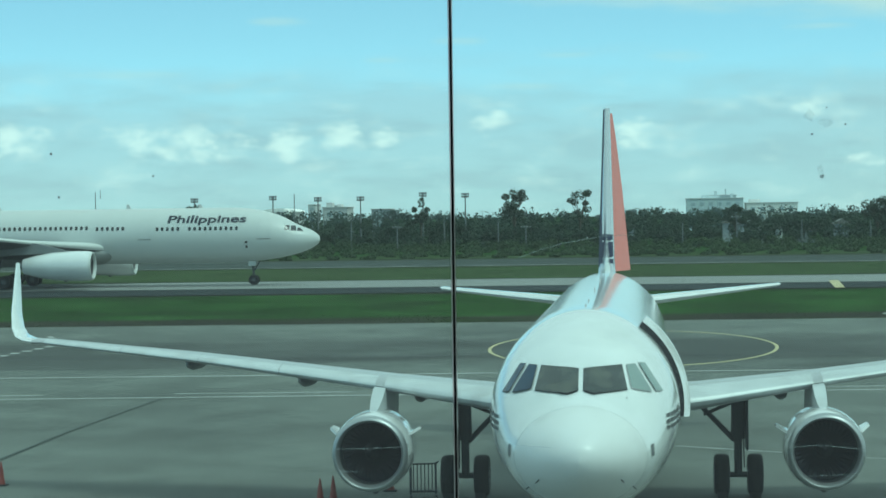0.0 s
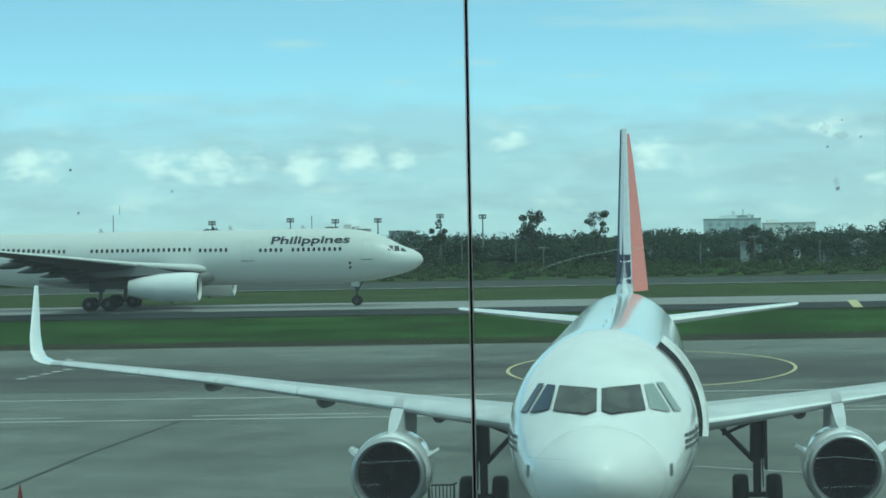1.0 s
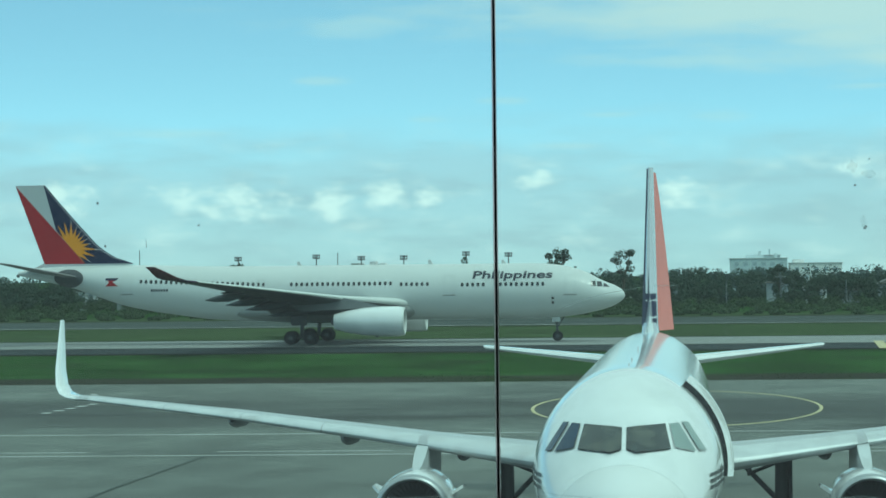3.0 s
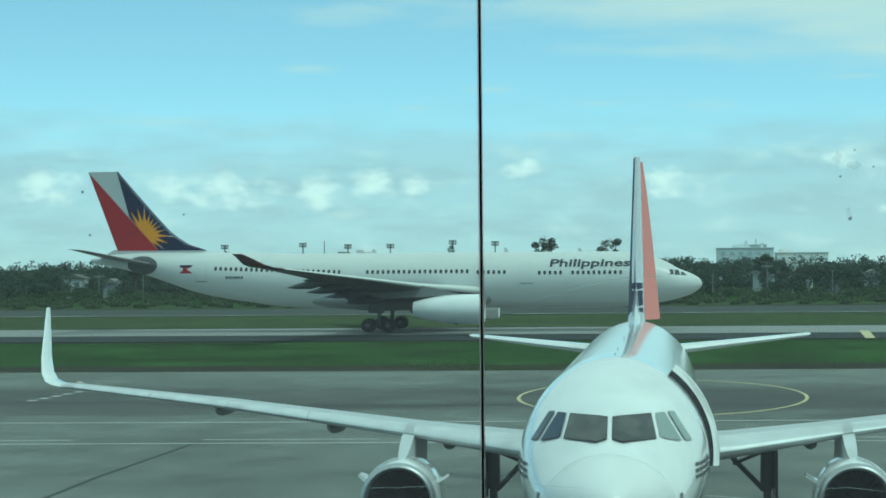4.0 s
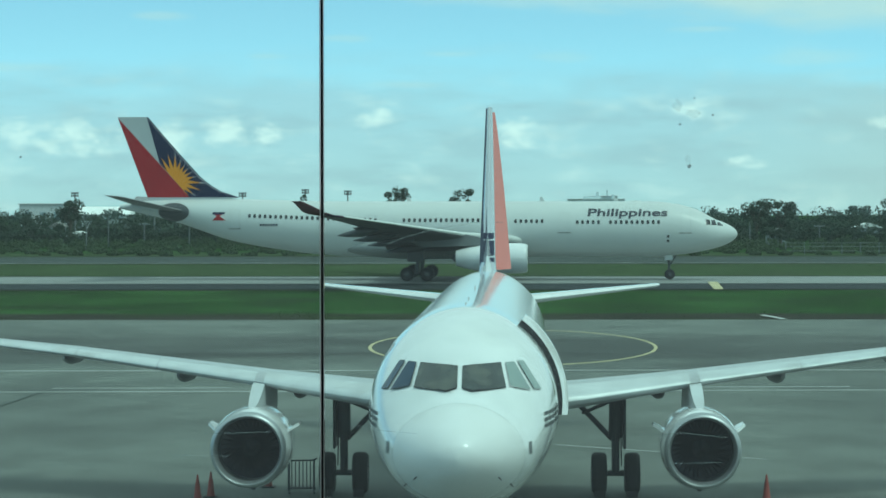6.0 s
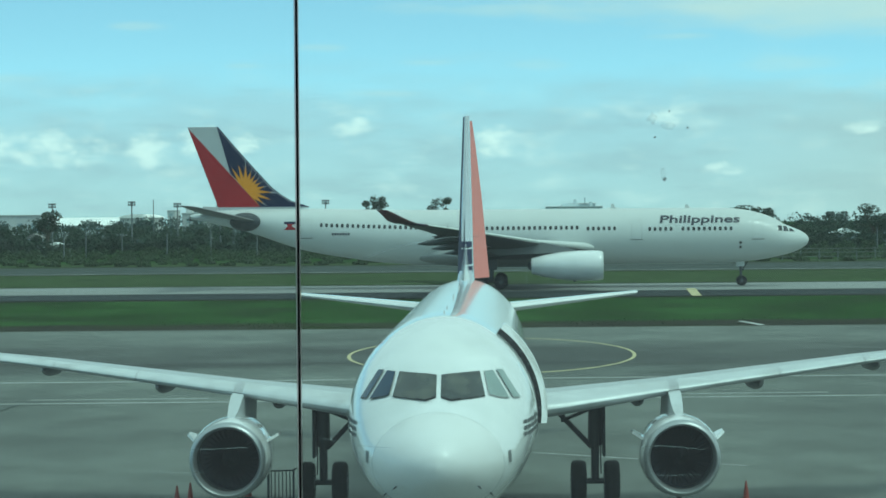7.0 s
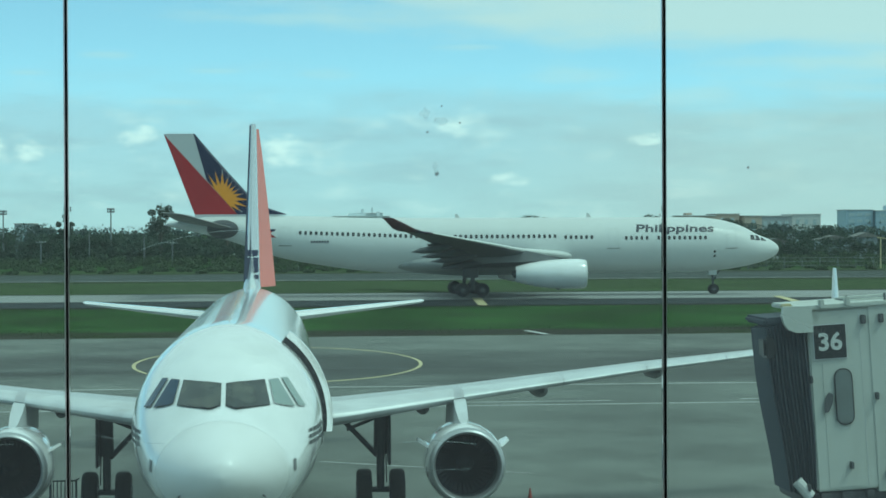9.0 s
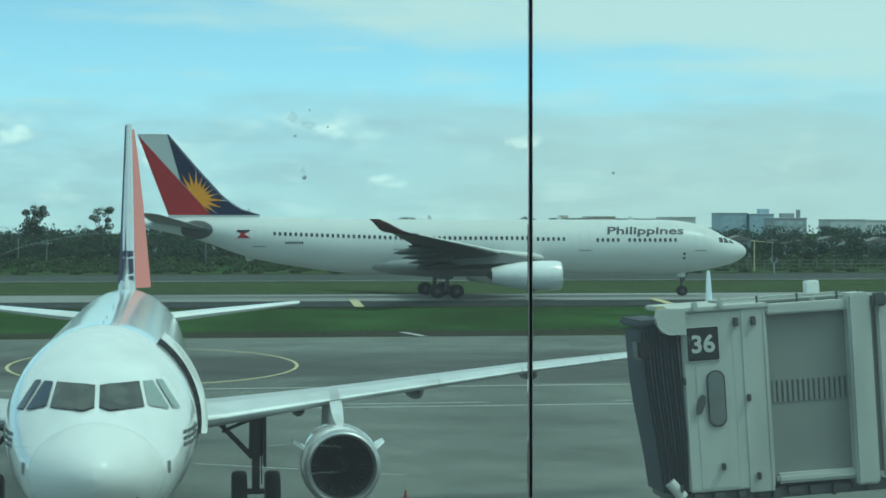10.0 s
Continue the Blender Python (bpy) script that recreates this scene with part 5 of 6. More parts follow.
    part("hoist_block", box(3.40, -0.24, 2.95, 3.66, -0.02, 3.18, 0.04), STEEL, br, "dark roller block")
    part("roof_rail", tube((0.85, 0.2, 3.17), (3.1, 0.2, 3.17), 0.014, n=10), BRIDGE, br, "pale roof rail")
    part("roof_rail", tube((0.85, 0.7, 3.20), (3.1, 0.7, 3.20), 0.014, n=10), BRIDGE, br, "pale roof rail")
    part("roof_duct", box(0.95, 0.9, 3.06, 3.2, 1.6, 3.16, 0.03), BRIDGE_GREY, br, "low roof duct")
    for x in (0.85, 1.5, 2.2, 2.9, 3.28):
        part("rail_post", tube((x, 0.2, 3.06), (x, 0.2, 3.25), 0.022, n=8), STEEL, br)
    part("roof_box", box(2.40, 0.3, 3.20, 2.64, 0.5, 3.44, 0.02), ROOF_WHITE, br, "white box on the roof")
    part("roof_box_stand", tube((2.52, 0.40, 3.06), (2.52, 0.40, 3.22), 0.05, n=10), BRIDGE, br)
    for x, z in ((0.36, 3.16), (0.80, 3.18), (1.05, 2.86), (1.35, 2.86)):
        part("lamp_bracket", box(x - 0.04, -0.10, z - 0.09, x + 0.04, 0.06, z + 0.06, 0.012), STEEL if z < 3 else BRIDGE, br, "small bracket")
    for x, z in ((1.20, 1.55), (1.30, 0.22), (0.70, 0.42), (-0.05, 0.1), (0.1, 1.9)):
        part("fitting", box(x - 0.025, -0.13, z - 0.06, x + 0.025, 0.0, z + 0.06, 0.01), STEEL, br, "small dark fitting")
    # underframe
    part("floor_beam", box(-0.15, 0.1, -0.20, 3.6, 1.9, -0.02, 0.03), STEEL, br, "dark underframe beam")
    for k in range(11):
        part("underframe_bracket", box(-0.1 + 0.33 * k + 0.07 * math.sin(5 * k), 0.0, -0.14 - 0.04 * (k % 3), 0.03 * (k % 4) + 0.33 * k, 0.25, -0.02, 0.015), STEEL, br, "dark bracket")
    part("canopy_foot", tube((-0.24, 0.0, 0.22), (-0.02, 0.0, -0.06), 0.10, n=12), SIGN_WHITE, br, "pale roller guard")
    part("canopy_wheel", revolve([(-0.05, 0.10), (0.05, 0.10)], 16, (0.06, -0.02, -0.12), "Y", True), RUBBER, br, "small rubber wheel")
    for x in (4.6, 6.2):
        part("lift_column", box(x, 0.2, -3.75, x + 0.35, 0.6, 3.0, 0.03), BRIDGE_GREY, br, "steel lifting column")
        part("lift_column", box(x, 1.8, -3.75, x + 0.35, 2.2, 3.0, 0.03), BRIDGE_GREY, br, "steel lifting column")
    return br


DOOR_GLASS = material("bridge_door_glass", (0.16, 0.18, 0.18), 0.12, vary=0.3, scale=3)
boarding_bridge()


# ---------------------------------------------------------------- far woods, trees and bushes
def leaf_material(dark=(0.050, 0.078, 0.064, 1), light=(0.082, 0.115, 0.082, 1)):
    """Thin leaves: they reflect and let through light, each spray a little different."""
    m = bpy.data.materials.new("far_foliage")
    m.use_nodes = True
    t = m.node_tree
    t.nodes.clear()
    n, l = t.nodes.new, t.links.new
    geo, ramp = n("ShaderNodeNewGeometry"), n("ShaderNodeValToRGB")
    ramp.color_ramp.elements[0].color, ramp.color_ramp.elements[1].color = dark, light
    a, b, mx = n("ShaderNodeBsdfDiffuse"), n("ShaderNodeBsdfTranslucent"), n("ShaderNodeMixShader")
    l(geo.outputs["Random Per Island"], ramp.inputs[0])
    l(ramp.outputs[0], a.inputs[0]); l(ramp.outputs[0], b.inputs[0])
    mx.inputs[0].default_value = 0.25
    l(a.outputs[0], mx.inputs[1]); l(b.outputs[0], mx.inputs[2])
    l(mx.outputs[0], n("ShaderNodeOutputMaterial").inputs[0])
    return m


# the woods' leaf colours are raised and blued to hold distance haze
FOLIAGE = leaf_material()
SCRUB_LEAF = leaf_material((0.060, 0.092, 0.056, 1), (0.100, 0.140, 0.080, 1))
# more haze mixed into the leaf colour of the farthest treetops
HAZE_TONED_LEAF = leaf_material((0.070, 0.105, 0.100, 1), (0.100, 0.140, 0.125, 1))


def leaf_cloud(rng, centres, radii, per, size):
    """Small tilted leaf sprays scattered in and on soft clumps: vertices and quads."""
    c = np.repeat(np.array(centres), per, 0)
    r = np.repeat(np.array(radii), per, 0)
    n = len(c)
    d = rng.normal(size=(n, 3))
    d /= np.linalg.norm(d, axis=1, keepdims=True)
    p = c + d * r * (0.35 + 0.65 * rng.random((n, 1)) ** 0.3)
    face = d + rng.normal(size=(n, 3)) * 0.6
    a = np.cross(face, rng.normal(size=(n, 3)))
    a /= np.linalg.norm(a, axis=1, keepdims=True) + 1e-9
    b = np.cross(face, a)
    b /= np.linalg.norm(b, axis=1, keepdims=True) + 1e-9
    s = size * (0.55 + 0.9 * rng.random((n, 1)))
    v = np.stack([p - a * s, p - b * s * 0.55, p + a * s, p + b * s * 0.6], 1).reshape(-1, 3)
    f = np.arange(4 * n).reshape(-1, 4)
    return v, f


def leaf_object(name, v, f, parent=None, label="", leaf=None):
    me = bpy.data.meshes.new(name)
    me.from_pydata(v.tolist(), [], f.tolist())
    me.materials.append(leaf or FOLIAGE)
    ob = new(name, me)
    if parent:
        ob.parent = parent
    if label:
        ob["label"] = label
    return ob


def woods(name, label, rows, seed, per=16, size=0.55, leaf=None):
    """A belt of trees: rows of (v, spacing, low, high, crown width)."""
    rng = np.random.default_rng(seed)
    cs, rs = [], []
    for v, gap, low, high, wide in rows:
        u = -230.0
        while u < 290:
            u += gap * (0.55 + 0.9 * rng.random())
            h = low + (high - low) * (0.5 + 0.5 * noise.noise((u * 0.045, v * 0.1, seed))) + (high - low) * 0.35 * (rng.random() - 0.5)
            vv = v + (rng.random() - 0.5) * 6
            base = ground_height(vv)
            for k in range(rng.integers(6, 10)):
                rr = wide * (0.50 if k == 0 else 0.20 + 0.22 * rng.random())
                up = h - rr * 0.8 if k == 0 else h * (0.22 + 0.74 * rng.random()) - rr * 0.5
                spread = 0.2 if k == 0 else 1.25
                cs.append((u + (rng.random() - 0.5) * wide * spread, vv + (rng.random() - 0.5) * wide * spread, base + max(0.2, up)))
                rs.append((rr, rr, rr * 0.78))
    v, f = leaf_cloud(rng, cs, rs, per, size)
    ob = tagged(leaf_object(name, v, f, leaf=leaf), label, "trees", kind="stuff")
    ob.matrix_basis = FIELD
    return ob


woods("woods", "dense belt of dark green trees along the airfield boundary", [(410, 4.4, 2.6, 5.0, 3.4), (432, 4.6, 3.8, 6.4, 4.2), (462, 5.0, 4.8, 7.6, 4.8), (496, 5.4, 5.8, 8.3, 5.2)], 5, 95, 0.27)
woods("scrub", "low green scrub in front of the woods", [(322, 7.0, 0.15, 0.4, 1.6), (336, 5.0, 0.2, 0.6, 1.8), (352, 4.4, 0.3, 0.9, 2.0), (370, 4.2, 0.5, 1.4, 2.2), (388, 3.6, 0.9, 2.4, 2.4), (400, 3.6, 1.2, 3.0, 2.6)], 8, 34, 0.22, SCRUB_LEAF)
woods("far_woods", "treetops beyond the woods, leaf colour paled for haze", [(560, 7.0, 6.8, 8.9, 5.5), (660, 8.0, 7.4, 9.8, 6.5)], 12, 60, 0.42, HAZE_TONED_LEAF)


def tufts(name, label, u0, u1, v0, v1, count, tall, seed, colours):
    """Upright blades and clumps scattered over a strip of the field, thicker in drifts."""
    rng = np.random.default_rng(seed)
    u, v = rng.uniform(u0, u1, count * 2), rng.uniform(v0, v1, count * 2)
    keep = np.array([noise.noise((a * 0.06, b * 0.16, seed)) + 0.5 * noise.noise((a * 0.3, b * 0.5, seed)) for a, b in zip(u, v)]) > rng.uniform(-0.75, 0.5, count * 2)
    u, v = u[keep], v[keep]
    n = len(u)
    z = np.array([ground_height(b) for b in v]) - 0.08
    a = rng.uniform(0, math.pi, n)
    w = tall * rng.uniform(0.5, 1.6, n)
    h = tall * rng.uniform(0.4, 1.2, n)
    dx, dy = np.cos(a) * w, np.sin(a) * w
    lx, ly = rng.normal(0, 0.3, n) * h, rng.normal(0, 0.3, n) * h
    pts = np.stack([np.stack([u - dx, v - dy, z], 1), np.stack([u + dx, v + dy, z], 1), np.stack([u + dx * 0.5 + lx, v + dy * 0.5 + ly, z + h], 1), np.stack([u - dx * 0.7 + lx, v - dy * 0.7 + ly, z + h * 0.8], 1)], 1).reshape(-1, 3)
    me = bpy.data.meshes.new(name)
    me.from_pydata(pts.tolist(), [], np.arange(4 * n).reshape(-1, 4).tolist())
    me.materials.append(leaf_material(*colours))
    ob = tagged(new(name, me), label, "grass", kind="stuff")
    ob.matrix_basis = FIELD


tufts("weeds", "sparse dark weeds along the soil edge of the apron", -75, 110, 127, 138, 9000, 0.05, 4, ((0.030, 0.050, 0.020, 1), (0.042, 0.066, 0.027, 1)))


def tree(x, y, top, width, seed, airy=0.0, label="tall dark green tree standing above the woods"):
    rng = np.random.default_rng(seed)
    base = TAXI_Z - 0.06
    t = thing("tree", label, "tree", "tall trees above the woods", at=Matrix.Translation((x, y, base)))
    h = top - base
    bm = tube((0, 0, -0.2), (0.2, 0, h * 0.55), width * 0.07, width * 0.04, 8)
    cs, rs = [], []
    for k in range(int(12 - 3 * airy)):
        a = 2.4 * k
        rr = width * 0.5 * (0.35 + 0.6 * math.sqrt(rng.random()))
        z = h * (0.52 + 0.42 * rng.random())
        p = Vector((math.cos(a) * rr, math.sin(a) * rr, z))
        tube((0.15, 0, h * 0.35 + 0.02 * k * h), p, width * 0.022, width * 0.008, 6, bm=bm)
        cs.append(tuple(p))
        q = width * (0.17 + 0.10 * rng.random()) * (1 - 0.3 * airy)
        rs.append((q, q, q * 0.75))
    cs.append((0.2, 0, h * 0.9)); rs.append((width * 0.24, width * 0.24, h * 0.10))
    part("trunk", bm, BARK, t, "brown trunk with limbs", smooth=True)
    v, f = leaf_cloud(rng, cs, rs, int(130 - 60 * airy), 0.22)
    leaf_object("crown", v, f, t, "uneven dark green crown")
    return t


for x, y, top, width, seed, airy in ((-24.6, 420, 13.3, 4.6, 1, 0.0), (-11.3, 420, 12.9, 4.8, 2, 0.7), (-43.6, 420, 11.6, 3.2, 3, 0.3), (48.0, 420, 10.3, 5.0, 4, 0.0),
                                   (53.0, 421, 10.3, 5.5, 5, 0.0), (76.0, 420, 10.3, 6.0, 6, 0.1), (-92.0, 424, 10.4, 5.0, 7, 0.1), (-109.0, 420, 9.8, 5.0, 8, 0.1), (92.0, 424, 9.6, 5.0, 9, 0.2), (20.0, 424, 9.4, 4.0, 10, 0.3)):
    tree(x, y, top, width, seed, airy)


# ---------------------------------------------------------------- masts, poles, fence
def floodlight_mast(x, y, top):
    base = TAXI_Z - 0.06
    m = thing("floodlight_mast", "tall grey floodlight mast with a rack of lamps", "light mast", "floodlight masts behind the woods", at=Matrix.Translation((x, y, base)))
    h = top - base
    part("pole", tube((0, 0, 0), (0, 0, h), 0.22, 0.12, 10), POLE, m, smooth=True)
    part("rack", box(-0.75, -0.1, h - 0.9, 0.75, 0.1, h - 0.82, bm=box(-0.75, -0.1, h - 0.35, 0.75, 0.1, h - 0.27)), POLE, m)
    for k in range(8):
        x0, z0 = -0.66 + 0.44 * (k % 4), h - 0.82 + 0.55 * (k // 4)
        part("lamp", box(x0 - 0.17, -0.22, z0 - 0.02, x0 + 0.17, 0.02, z0 + 0.36, 0.04), BELLY_GREY, m, "dark floodlight")


for x, top in ((-78.7, 12.6), (-68.8, 12.2), (-59.5, 12.2), (-45.9, 12.9), (-36.7, 12.6), (-96.0, 12.3)):
    floodlight_mast(x, 450, top)


def utility_pole(x, y, h, cross=True):
    base = ground_height(y) - 0.06
    m = thing("utility_pole", "thin pale utility pole in front of the woods", "pole", "utility poles along the boundary", at=Matrix.Translation((x, y, base)))
    part("shaft", tube((0, 0, 0), (0, 0, h), 0.13, 0.09, 8), POLE, m, smooth=True)
    if cross:
        part("crossarm", box(-1.0, -0.06, h - 0.5, 1.0, 0.06, h - 0.36, 0.01), POLE, m)
        for dx in (-0.9, -0.3, 0.3, 0.9):
            part("insulator", tube((dx, 0, h - 0.36), (dx, 0, h - 0.16), 0.05, 0.03, 8), ROOF_WHITE, m)


rp = random.Random(4)
for k, x in enumerate((-96, -88, -71.5, -63, -54.5, -50, -41, -33, -24, -19, -5, 7, 16, 27, 39, 52, 66, 83, 104, 128, 143)):
    utility_pole(x * 1.15 + rp.uniform(-1.5, 1.5), 404 + rp.uniform(-6, 6), rp.uniform(4.4, 6.4), k % 3 == 0)
utility_pole(-118.0, 450, 13.0, False)
utility_pole(-74.3, 452, 12.0, False)
utility_pole(-78.5, 372, 5.6, True)


def arm_lamp():
    m = thing("street_lamp", "yellow pole lamp with a long side arm beside the perimeter road", "street lamp", at=Matrix.Translation((100.3, 335, TAXI_Z - 0.06)))
    part("pole", tube((0, 0, 0), (0, 0, 5.1), 0.13, 0.10, 10), YELLOW_LINE, m, "faded yellow pole", smooth=True)
    part("arm", tube((0, 0, 5.05), (3.4, 0, 4.75), 0.07, 0.05, 8), YELLOW_LINE, m, "faded yellow arm", smooth=True)
    part("lamp_head", box(-0.6, -0.15, 5.0, 0.2, 0.15, 5.2, 0.04), YELLOW_LINE, m)
    y = thing("wind_indicator", "grey forked frame standing in the grass", "marker", at=Matrix.Translation((96.8, 309.5, TAXI_Z - 0.05)))
    part("post", tube((0, 0, 0), (0, 0, 1.5), 0.10, n=10), WALL_GREY, y)
    for s in (-1, 1):
        part("fork", tube((0, 0, 1.4), (0.55 * s, 0, 2.3), 0.07, n=8, bm=tube((0.55 * s, 0, 2.3), (0.3 * s, 0, 2.65), 0.05, n=8)), WALL_GREY, y)


arm_lamp()


def perimeter_fence():
    f = thing("perimeter_fence", "thin grey perimeter fence with posts and rails", "fence", at=FIELD)
    z = TAXI_Z - 0.06
    post = None
    for k in range(60):
        u = 52 + 3.0 * k
        if post is None:
            post = part("post", tube((0, 0, 0), (0, 0, 2.0), 0.06, n=6), POLE, f)
            post.location = (u, 326, z)
        else:
            share("post", post, f, Matrix.Translation((u, 326, z)))
    for h in (0.6, 1.3, 1.9):
        part("rail", tube((52, 326, z + h), (229, 326, z + h), 0.035, n=6), POLE, f)


perimeter_fence()


# ---------------------------------------------------------------- buildings beyond the woods
def windows_on(parent, x0, x1, y, z0, storeys, step, w, h, rise):
    pane = None
    n = max(1, int((x1 - x0 - 1.0) / step))
    for s in range(storeys):
        for k in range(n):
            p = (x0 + 0.6 + (k + 0.5) * (x1 - x0 - 1.2) / n, y, z0 + rise * s)
            if pane is None:
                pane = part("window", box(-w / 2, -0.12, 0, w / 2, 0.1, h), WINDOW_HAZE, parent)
                pane.location = p
            else:
                share("window", pane, parent, Matrix.Translation(p))


def block_building(label, x0, x1, y, top, mat, storeys, depth=16.0, step=3.2, extra=(), name="office_building", ww=1.6):
    base = TAXI_Z - 0.06
    b = thing(name, label, "building", at=Matrix.Translation((x0, y, base)))
    w, h = x1 - x0, top - base
    part("wall", box(0, 0, 0, w, depth, h - 0.3, 0.05), mat, b)
    part("roof", box(-0.3, -0.3, h - 0.3, w + 0.3, depth + 0.3, h, 0.05), WALL_PALE, b, "flat roof edge")
    rise = (h - 1.2) / storeys
    windows_on(b, 0, w, 0, 1.0, storeys, step, ww, rise * 0.5, rise)
    for ex0, ex1, eh in extra:
        part("roof_housing", box(ex0, 2, h, ex1, 7, h + eh, 0.05), mat, b, "box on the roof")
    return b


def shed_building(label, x0, x1, y, top, depth=20.0, arch=False, wall_mat=None):
    base = TAXI_Z - 0.06
    b = thing("warehouse", label, "building", at=Matrix.Translation((x0, y, base)))
    w, h = x1 - x0, top - base
    part("wall", box(0, 0, 0, w, depth, h - (1.2 if arch else 2.7), 0.05), wall_mat or WALL_PALE, b)
    if arch:
        ring = [(w / 2 + (w / 2 + 0.3) * math.cos(math.pi * i / 14), h - 1.25 + 1.25 * math.sin(math.pi * i / 14)) for i in range(15)]
    else:
        ring = None
    if ring:
        roof = prism(ring, -0.5, depth + 0.5)
    else:
        roof = loft([[(x, -0.5, h - 2.6), (x, depth / 2, h), (x, depth + 0.5, h - 2.6), (x, depth + 0.5, h - 2.8), (x, -0.5, h - 2.8)] for x in (-0.4, w + 0.4)])
    part("roof", roof, ROOF_WHITE, b, "white sheet roof")
    windows_on(b, 0, w, 0, h - 4.4, 1, 4.0, 1.8, 0.9, 3)
    part("door", box(w * 0.4, -0.15, 0, w * 0.4 + 3, 0.1, 3.4, 0.02), WALL_GREY, b)


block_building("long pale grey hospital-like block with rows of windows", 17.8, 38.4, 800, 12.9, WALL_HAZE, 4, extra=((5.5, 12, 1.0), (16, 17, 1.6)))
block_building("low white block with a flat roof", 39.5, 58.1, 800, 11.0, ROOF_WHITE, 3, extra=((1, 5, 1.2),))
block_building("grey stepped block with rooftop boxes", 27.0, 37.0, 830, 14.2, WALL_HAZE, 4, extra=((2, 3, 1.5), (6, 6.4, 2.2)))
block_building("tan apartment block among trees", 129.6, 141.0, 700, 12.1, WALL_TAN, 4, extra=((2, 4, 0.8),), name="apartment_block", step=2.4, ww=1.2)
block_building("tan apartment block among trees", 142.0, 150.0, 705, 12.7, WALL_TAN, 4, name="apartment_block", step=2.4, ww=1.2)
block_building("pale orange apartment block among trees", 150.8, 156.5, 700, 12.0, WALL_TAN, 4, name="apartment_block", step=2.4, ww=1.2)
block_building("grey apartment row with small windows", 160.0, 171.0, 720, 12.0, WALL_GREY, 3, name="apartment_block", step=2.4, ww=1.2)
block_building("pale grey apartment row with small windows", 172.0, 182.0, 725, 12.6, WALL_PALE, 3, name="apartment_block", step=2.4, ww=1.2)
block_building("tall blue glass office block", 234.0, 245.5, 900, 15.4, WALL_BLUE, 5, ww=2.4)
block_building("darker blue glass office block with a roof box", 246.0, 256.5, 898, 15.0, WALL_BLUE, 5, extra=((5, 9, 2.0),), ww=2.4)
block_building("dark grey office block with roof plant", 243.5, 257.0, 850, 13.0, WALL_GREY, 4, extra=((4, 9, 1.8), (11, 11.5, 3.2)), ww=2.0)
block_building("white low office block beyond trees", 252.0, 265.5, 800, 12.2, WALL_PALE, 3)
block_building("white low block far away", 268.0, 282.0, 820, 12.0, WALL_PALE, 3)
block_building("pale flat block with a green-grey roof", -132.6, -120.1, 560, 10.4, WALL_PALE, 2, name="apartment_block")
shed_building("long white warehouse roof beyond the trees", -150.4, -126.7, 720, 10.0)
shed_building("white arched hangar beyond the trees", -123.3, -111.9, 700, 10.9, arch=True)
block_building("pale block with rooftop boxes", -102.9, -94.7, 700, 11.2, WALL_PALE, 3, extra=((1, 3, 1.4), (4.5, 6, 0.9)))
block_building("small grey block beyond the trees", -88.0, -82.0, 710, 10.4, WALL_GREY, 3)
block_building("pale tower block far away", -137.0, -134.0, 900, 13.2, WALL_PALE, 5)
block_building("pale tower block far away", -128.0, -124.5, 900, 12.8, WALL_GREY, 5)


def radar_dome(x, y, top, r):
    base = TAXI_Z - 0.06
    d = thing("radar_dome", "bright white ball on a pedestal beyond the trees", "radar dome", at=Matrix.Translation((x, y, base)))
    h = top - base - r
    part("pedestal", tube((0, 0, 0), (0, 0, h), 0.75, 0.6, 14), ROOF_WHITE, d, "white pedestal", smooth=True)
    part("ball", revolve([(-r * math.cos(math.pi * i / 12), max(0.02, r * math.sin(math.pi * i / 12))) for i in range(13)], 24, (0, 0, h), "Z", True), BALL_WHITE, d, "white ball", smooth=True)


BALL_WHITE = material("dome_white", (0.86, 0.86, 0.80), 0.5, vary=0.04)
radar_dome(-113.0, 690, 10.9, 1.4)


def house(x, y, w, h, wall_mat, roof_mat, label):
    base = ground_height(y) - 0.06
    b = thing("house", label, "house", "small houses among the trees", at=Matrix.Translation((x, y, base)))
    d = 5.0
    part("wall", box(0, 0, 0, w, d, h, 0.03), wall_mat, b)
    part("roof", prism([(-0.4, h - 0.1), (w + 0.4, h - 0.1), (w + 0.4, h + 0.05), (w * 0.5, h + 1.0), (-0.4, h + 0.05)], -0.5, d + 0.5), roof_mat, b, "sheet metal roof")
    for k in range(max(1, int(w / 2.2))):
        part("window", box(0.8 + 2.2 * k, -0.06, h - 1.7, 1.8 + 2.2 * k, 0.05, h - 0.7), WINDOW_DARK, b)


rh = random.Random(9)
for x, y, w, h in ((-83.5, 360, 2.6, 4.3), (-90, 356, 5, 2.6), (-80, 352, 6, 2.4), (-110, 364, 5, 4.6), (-101, 358, 3, 3.6), (-9.5, 350, 5.0, 1.8), (-3, 362, 3.2, 4.2), (15.5, 366, 4.5, 4.8), (21.5, 360, 5, 3.6), (28, 356, 4, 3.2),
                   (35, 362, 3, 4.4), (44, 358, 6, 3.0), (60, 362, 5, 4.0), (70, 366, 5, 4.4), (86, 360, 6, 4.0), (97, 364, 7, 4.6), (104, 366, 5, 5.2), (112, 358, 9, 4.2), (121, 366, 6, 5.0), (129, 360, 5, 4.8), (136, 364, 4, 5.2), (146, 360, 8, 4.0)):
    pale = rh.random() < 0.12
    house(x * 1.2, y + 84, w, h - 0.4, WALL_PALE if rh.random() < 0.12 else WALL_GREY, ROOF_WHITE if pale else ROOF_RUST, "small pale house with a white sheet roof among trees" if pale else "small house with a rusty sheet roof among trees")


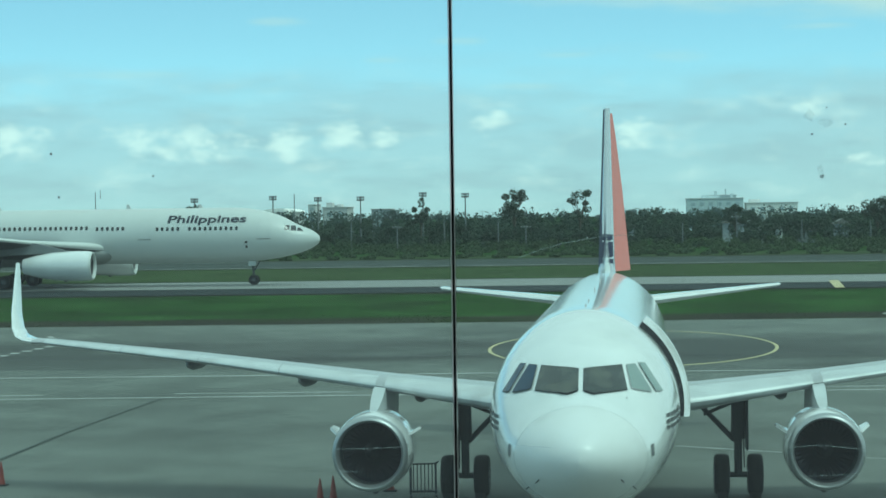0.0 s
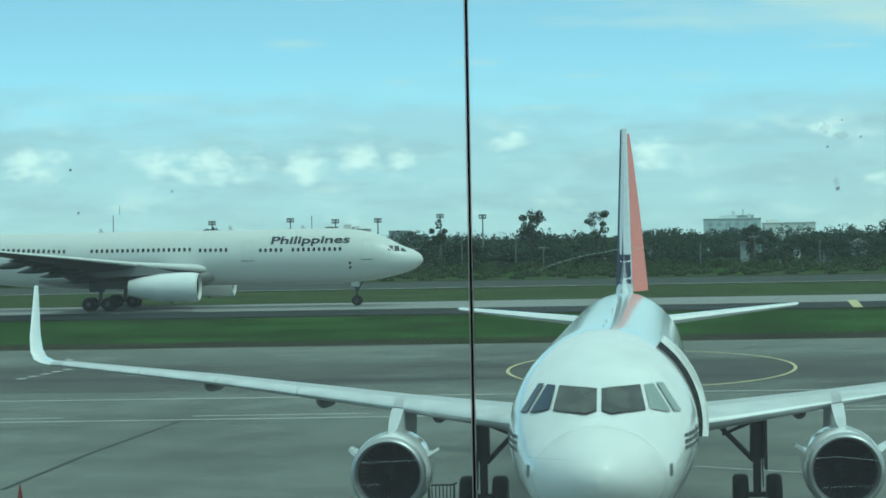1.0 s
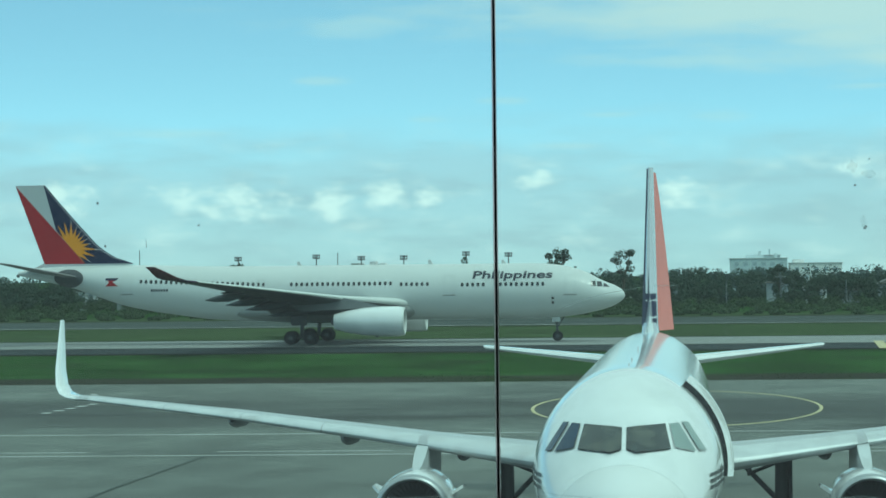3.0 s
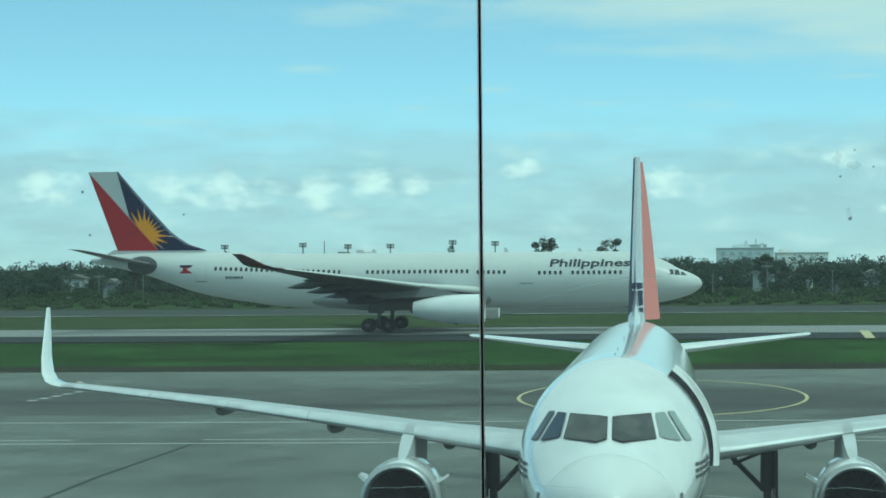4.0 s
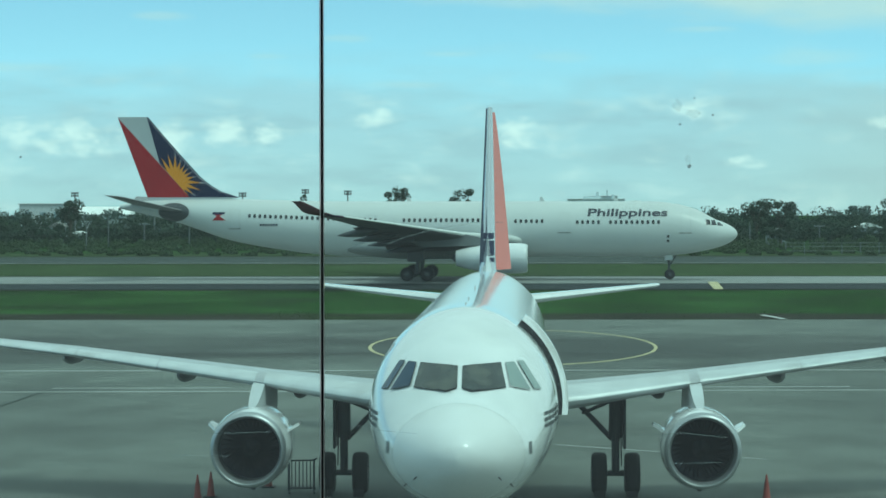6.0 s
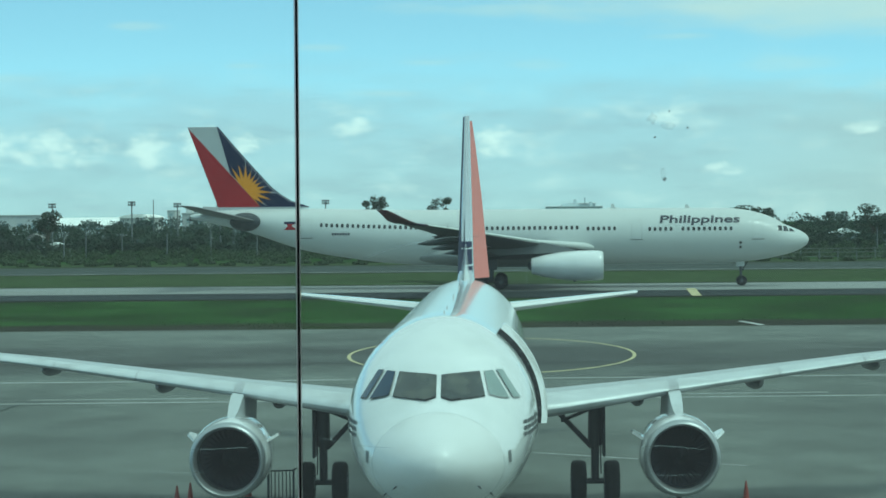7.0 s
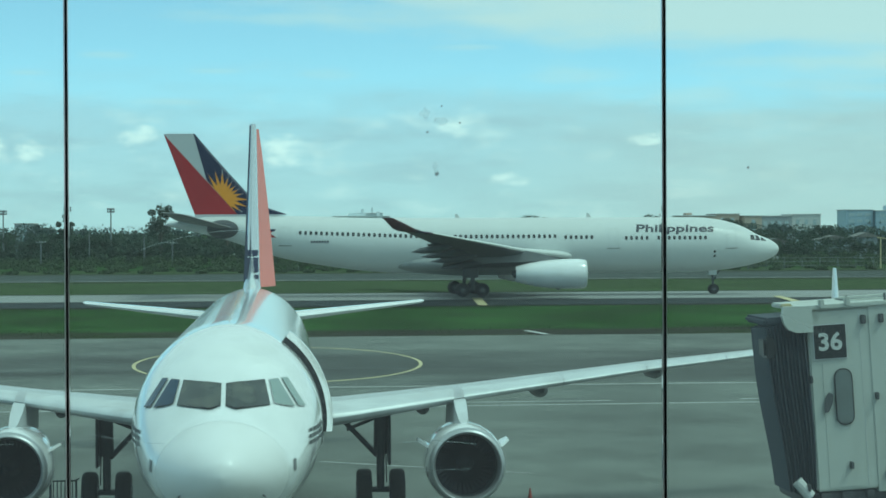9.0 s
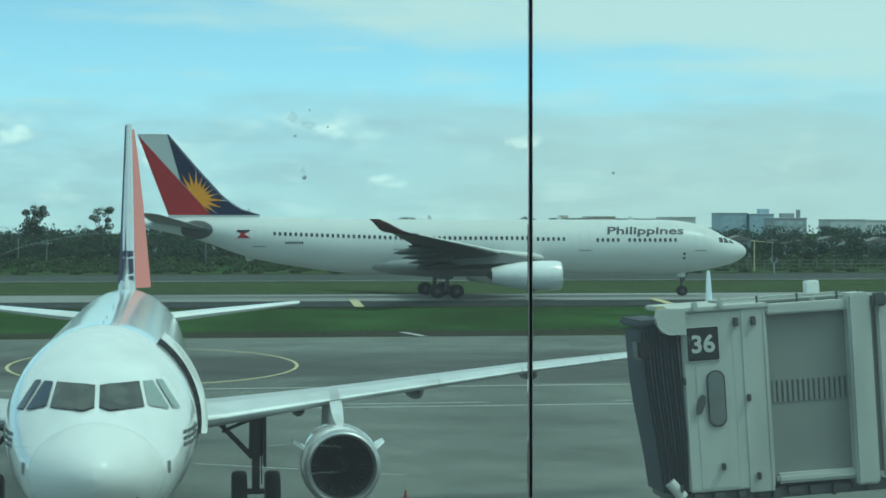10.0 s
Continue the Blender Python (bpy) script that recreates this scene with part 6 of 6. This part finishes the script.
# ---------------------------------------------------------------- small things on the apron
def traffic_cone(x, y):
    c = thing("traffic_cone", "orange traffic cone standing on the apron", "traffic cone", "traffic cones on the apron", at=Matrix.Translation((x, y, 0.0)))
    part("base", box(-0.19, -0.19, 0.0, 0.19, 0.19, 0.045, 0.012), RUBBER, c, "black rubber base")
    part("body", revolve([(0.045, 0.125), (0.10, 0.11), (0.66, 0.03), (0.72, 0.018)], 20, axis="Z", cap=True), CONE_ORANGE, c, "orange cone", smooth=True)
    part("sleeve", revolve([(0.34, 0.080), (0.50, 0.058)], 20, axis="Z"), CONE_ORANGE, c, smooth=True)


for x, y in ((-18.05, 24.9), (-7.45, 20.9), (-7.72, 20.2), (-6.1, 23.2), (7.9, 20.6), (-24.5, 31.0)):
    traffic_cone(x, y)


def crowd_barrier():
    b = thing("baggage_rack", "dark steel rack with upright bars standing beside the landing gear", "rack", at=pose(-5.42, 21.9, 0, 0, 0, 8))
    part("top_rail", tube((0, 0, 0.92), (0.72, 0, 0.92), 0.025, n=8, bm=tube((0.72, 0, 0.92), (0.84, 0, 0.98), 0.025, n=8)), STEEL, b)
    part("bottom_rail", tube((0, 0, 0.14), (0.8, 0, 0.14), 0.03, n=8), STEEL, b)
    for k in range(8):
        part("bar", tube((0.02 + 0.105 * k, 0, 0.1), (0.02 + 0.105 * k, 0, 0.92), 0.016, n=6), STEEL, b)
    for x in (0.05, 0.75):
        part("foot", box(x - 0.03, -0.3, 0, x + 0.03, 0.3, 0.06, 0.01), STEEL, b)
        part("end_post", tube((x, 0, 0.05), (x, 0, 0.93), 0.03, n=8), STEEL, b)


crowd_barrier()
for x, y in ((3.35, 21.2), (4.25, 21.2), (-4.25, 21.2), (-3.35, 21.2)):
    ch = tagged(part("wheel_chock", prism([(-0.12, 0), (0.12, 0), (0.02, 0.18), (-0.02, 0.18)], -0.15, 0.15), RUBBER), "black rubber chock against the main wheel", "chock", "wheel chocks")
    ch.matrix_basis = pose(x, y, 0.0, 0, 0, 90)

# ---------------------------------------------------------------- dust and thin pale lines on the panes
def on_pane(x, z):
    k = int(math.floor((x - SEAM_X) / PANE))
    return bpy.data.objects["window_%d" % (k + 15)], x - SEAM_X - PANE * k, z - FLOOR_Z


def speck(x, z, w, h, seed, mat):
    win, lx, lz = on_pane(x, z)
    r = random.Random(seed)
    pts = []
    for i in range(11):
        a = 2 * math.pi * i / 11
        q = 0.6 + 0.6 * r.random()
        pts.append((lx + w * q * math.cos(a), lz + h * q * math.sin(a)))
    o = part("dirt_speck", prism(pts, 0.0062, 0.0070), mat, win, "small dirt speck")
    o.visible_shadow = False


SMUDGE = smear_glass("pane_smudge", 0.10)
for i, (x, z, w, h, dark) in enumerate(((-0.039, 8.081, 0.0028, 0.0038, 1), (0.182, 8.030, 0.0026, 0.0024, 1), (-0.023, 7.988, 0.0022, 0.0036, 1), (0.067, 7.992, 0.0008, 0.012, 1),
                                        (1.571, 8.096, 0.0030, 0.0026, 1), (1.587, 8.019, 0.0060, 0.0125, 0), (1.590, 8.008, 0.0045, 0.005, 1), (1.601, 8.150, 0.0020, 0.0026, 1), (1.639, 8.115, 0.0024, 0.0024, 1),
                                        (1.566, 8.135, 0.012, 0.014, 0), (1.60, 8.118, 0.016, 0.010, 0), (1.30, 7.80, 0.0012, 0.02, 0), (2.25, 8.02, 0.003, 0.003, 1), (1.18, 7.55, 0.002, 0.002, 1), (2.31, 7.62, 0.002, 0.003, 1), (1.72, 7.52, 0.0022, 0.002, 1))):
    speck(x, z, w, h, i, SPECK if dark else SMUDGE)


def scratch(points, r):
    win, _, _ = on_pane(*points[0])
    bm = bmesh.new()
    base = win.location
    for (x0, z0), (x1, z1) in zip(points, points[1:]):
        tube((x0 - base.x, 0.0075, z0 - base.z), (x1 - base.x, 0.0075, z1 - base.z), r, n=4, bm=bm)
    o = part("scratch", bm, SMEAR, win, "faint pale line on the pane")
    o.visible_shadow = False


scratch([(0.958, 7.846), (1.0, 7.862), (1.053, 7.876), (1.136, 7.890), (1.2, 7.891)], 0.0011)
scratch([(0.565, 7.446), (0.63, 7.447), (0.709, 7.450)], 0.0009)
scratch([(1.513, 7.445), (1.58, 7.449), (1.670, 7.440)], 0.0009)
scratch([(1.55, 7.385), (1.66, 7.388)], 0.0007)
scratch([(0.86, 7.47), (0.95, 7.452), (1.02, 7.447)], 0.0007)
scratch([(2.30, 7.72), (2.42, 7.66)], 0.0008)
scratch([(0.50, 7.40), (0.62, 7.398)], 0.0007)


# ---------------------------------------------------------------- what moves
def motions():
    """The airliner taxis along the taxiway, gaining a little speed; its wheels roll."""
    def along(t):
        return 0.0626 * t * t + 8.677 * t - 26.46
    rows = [(0.5 * k, FIELD @ pose(along(0.5 * k) - 32.0, 190.0, TAXI_Z + 0.02, 0, 0, -TURN) @ Matrix.Translation((32.0, 0, 0))) for k in range(21)]
    walk(AIRLINER, rows)
    for wheel, r in ROLLING:
        p = wheel.location.copy()
        walk(wheel, [(t, Matrix.Translation(p) @ Matrix.Rotation((along(t) - along(0)) / r, 4, "Y")) for t in (k / 15 for k in range(151))])


motions()
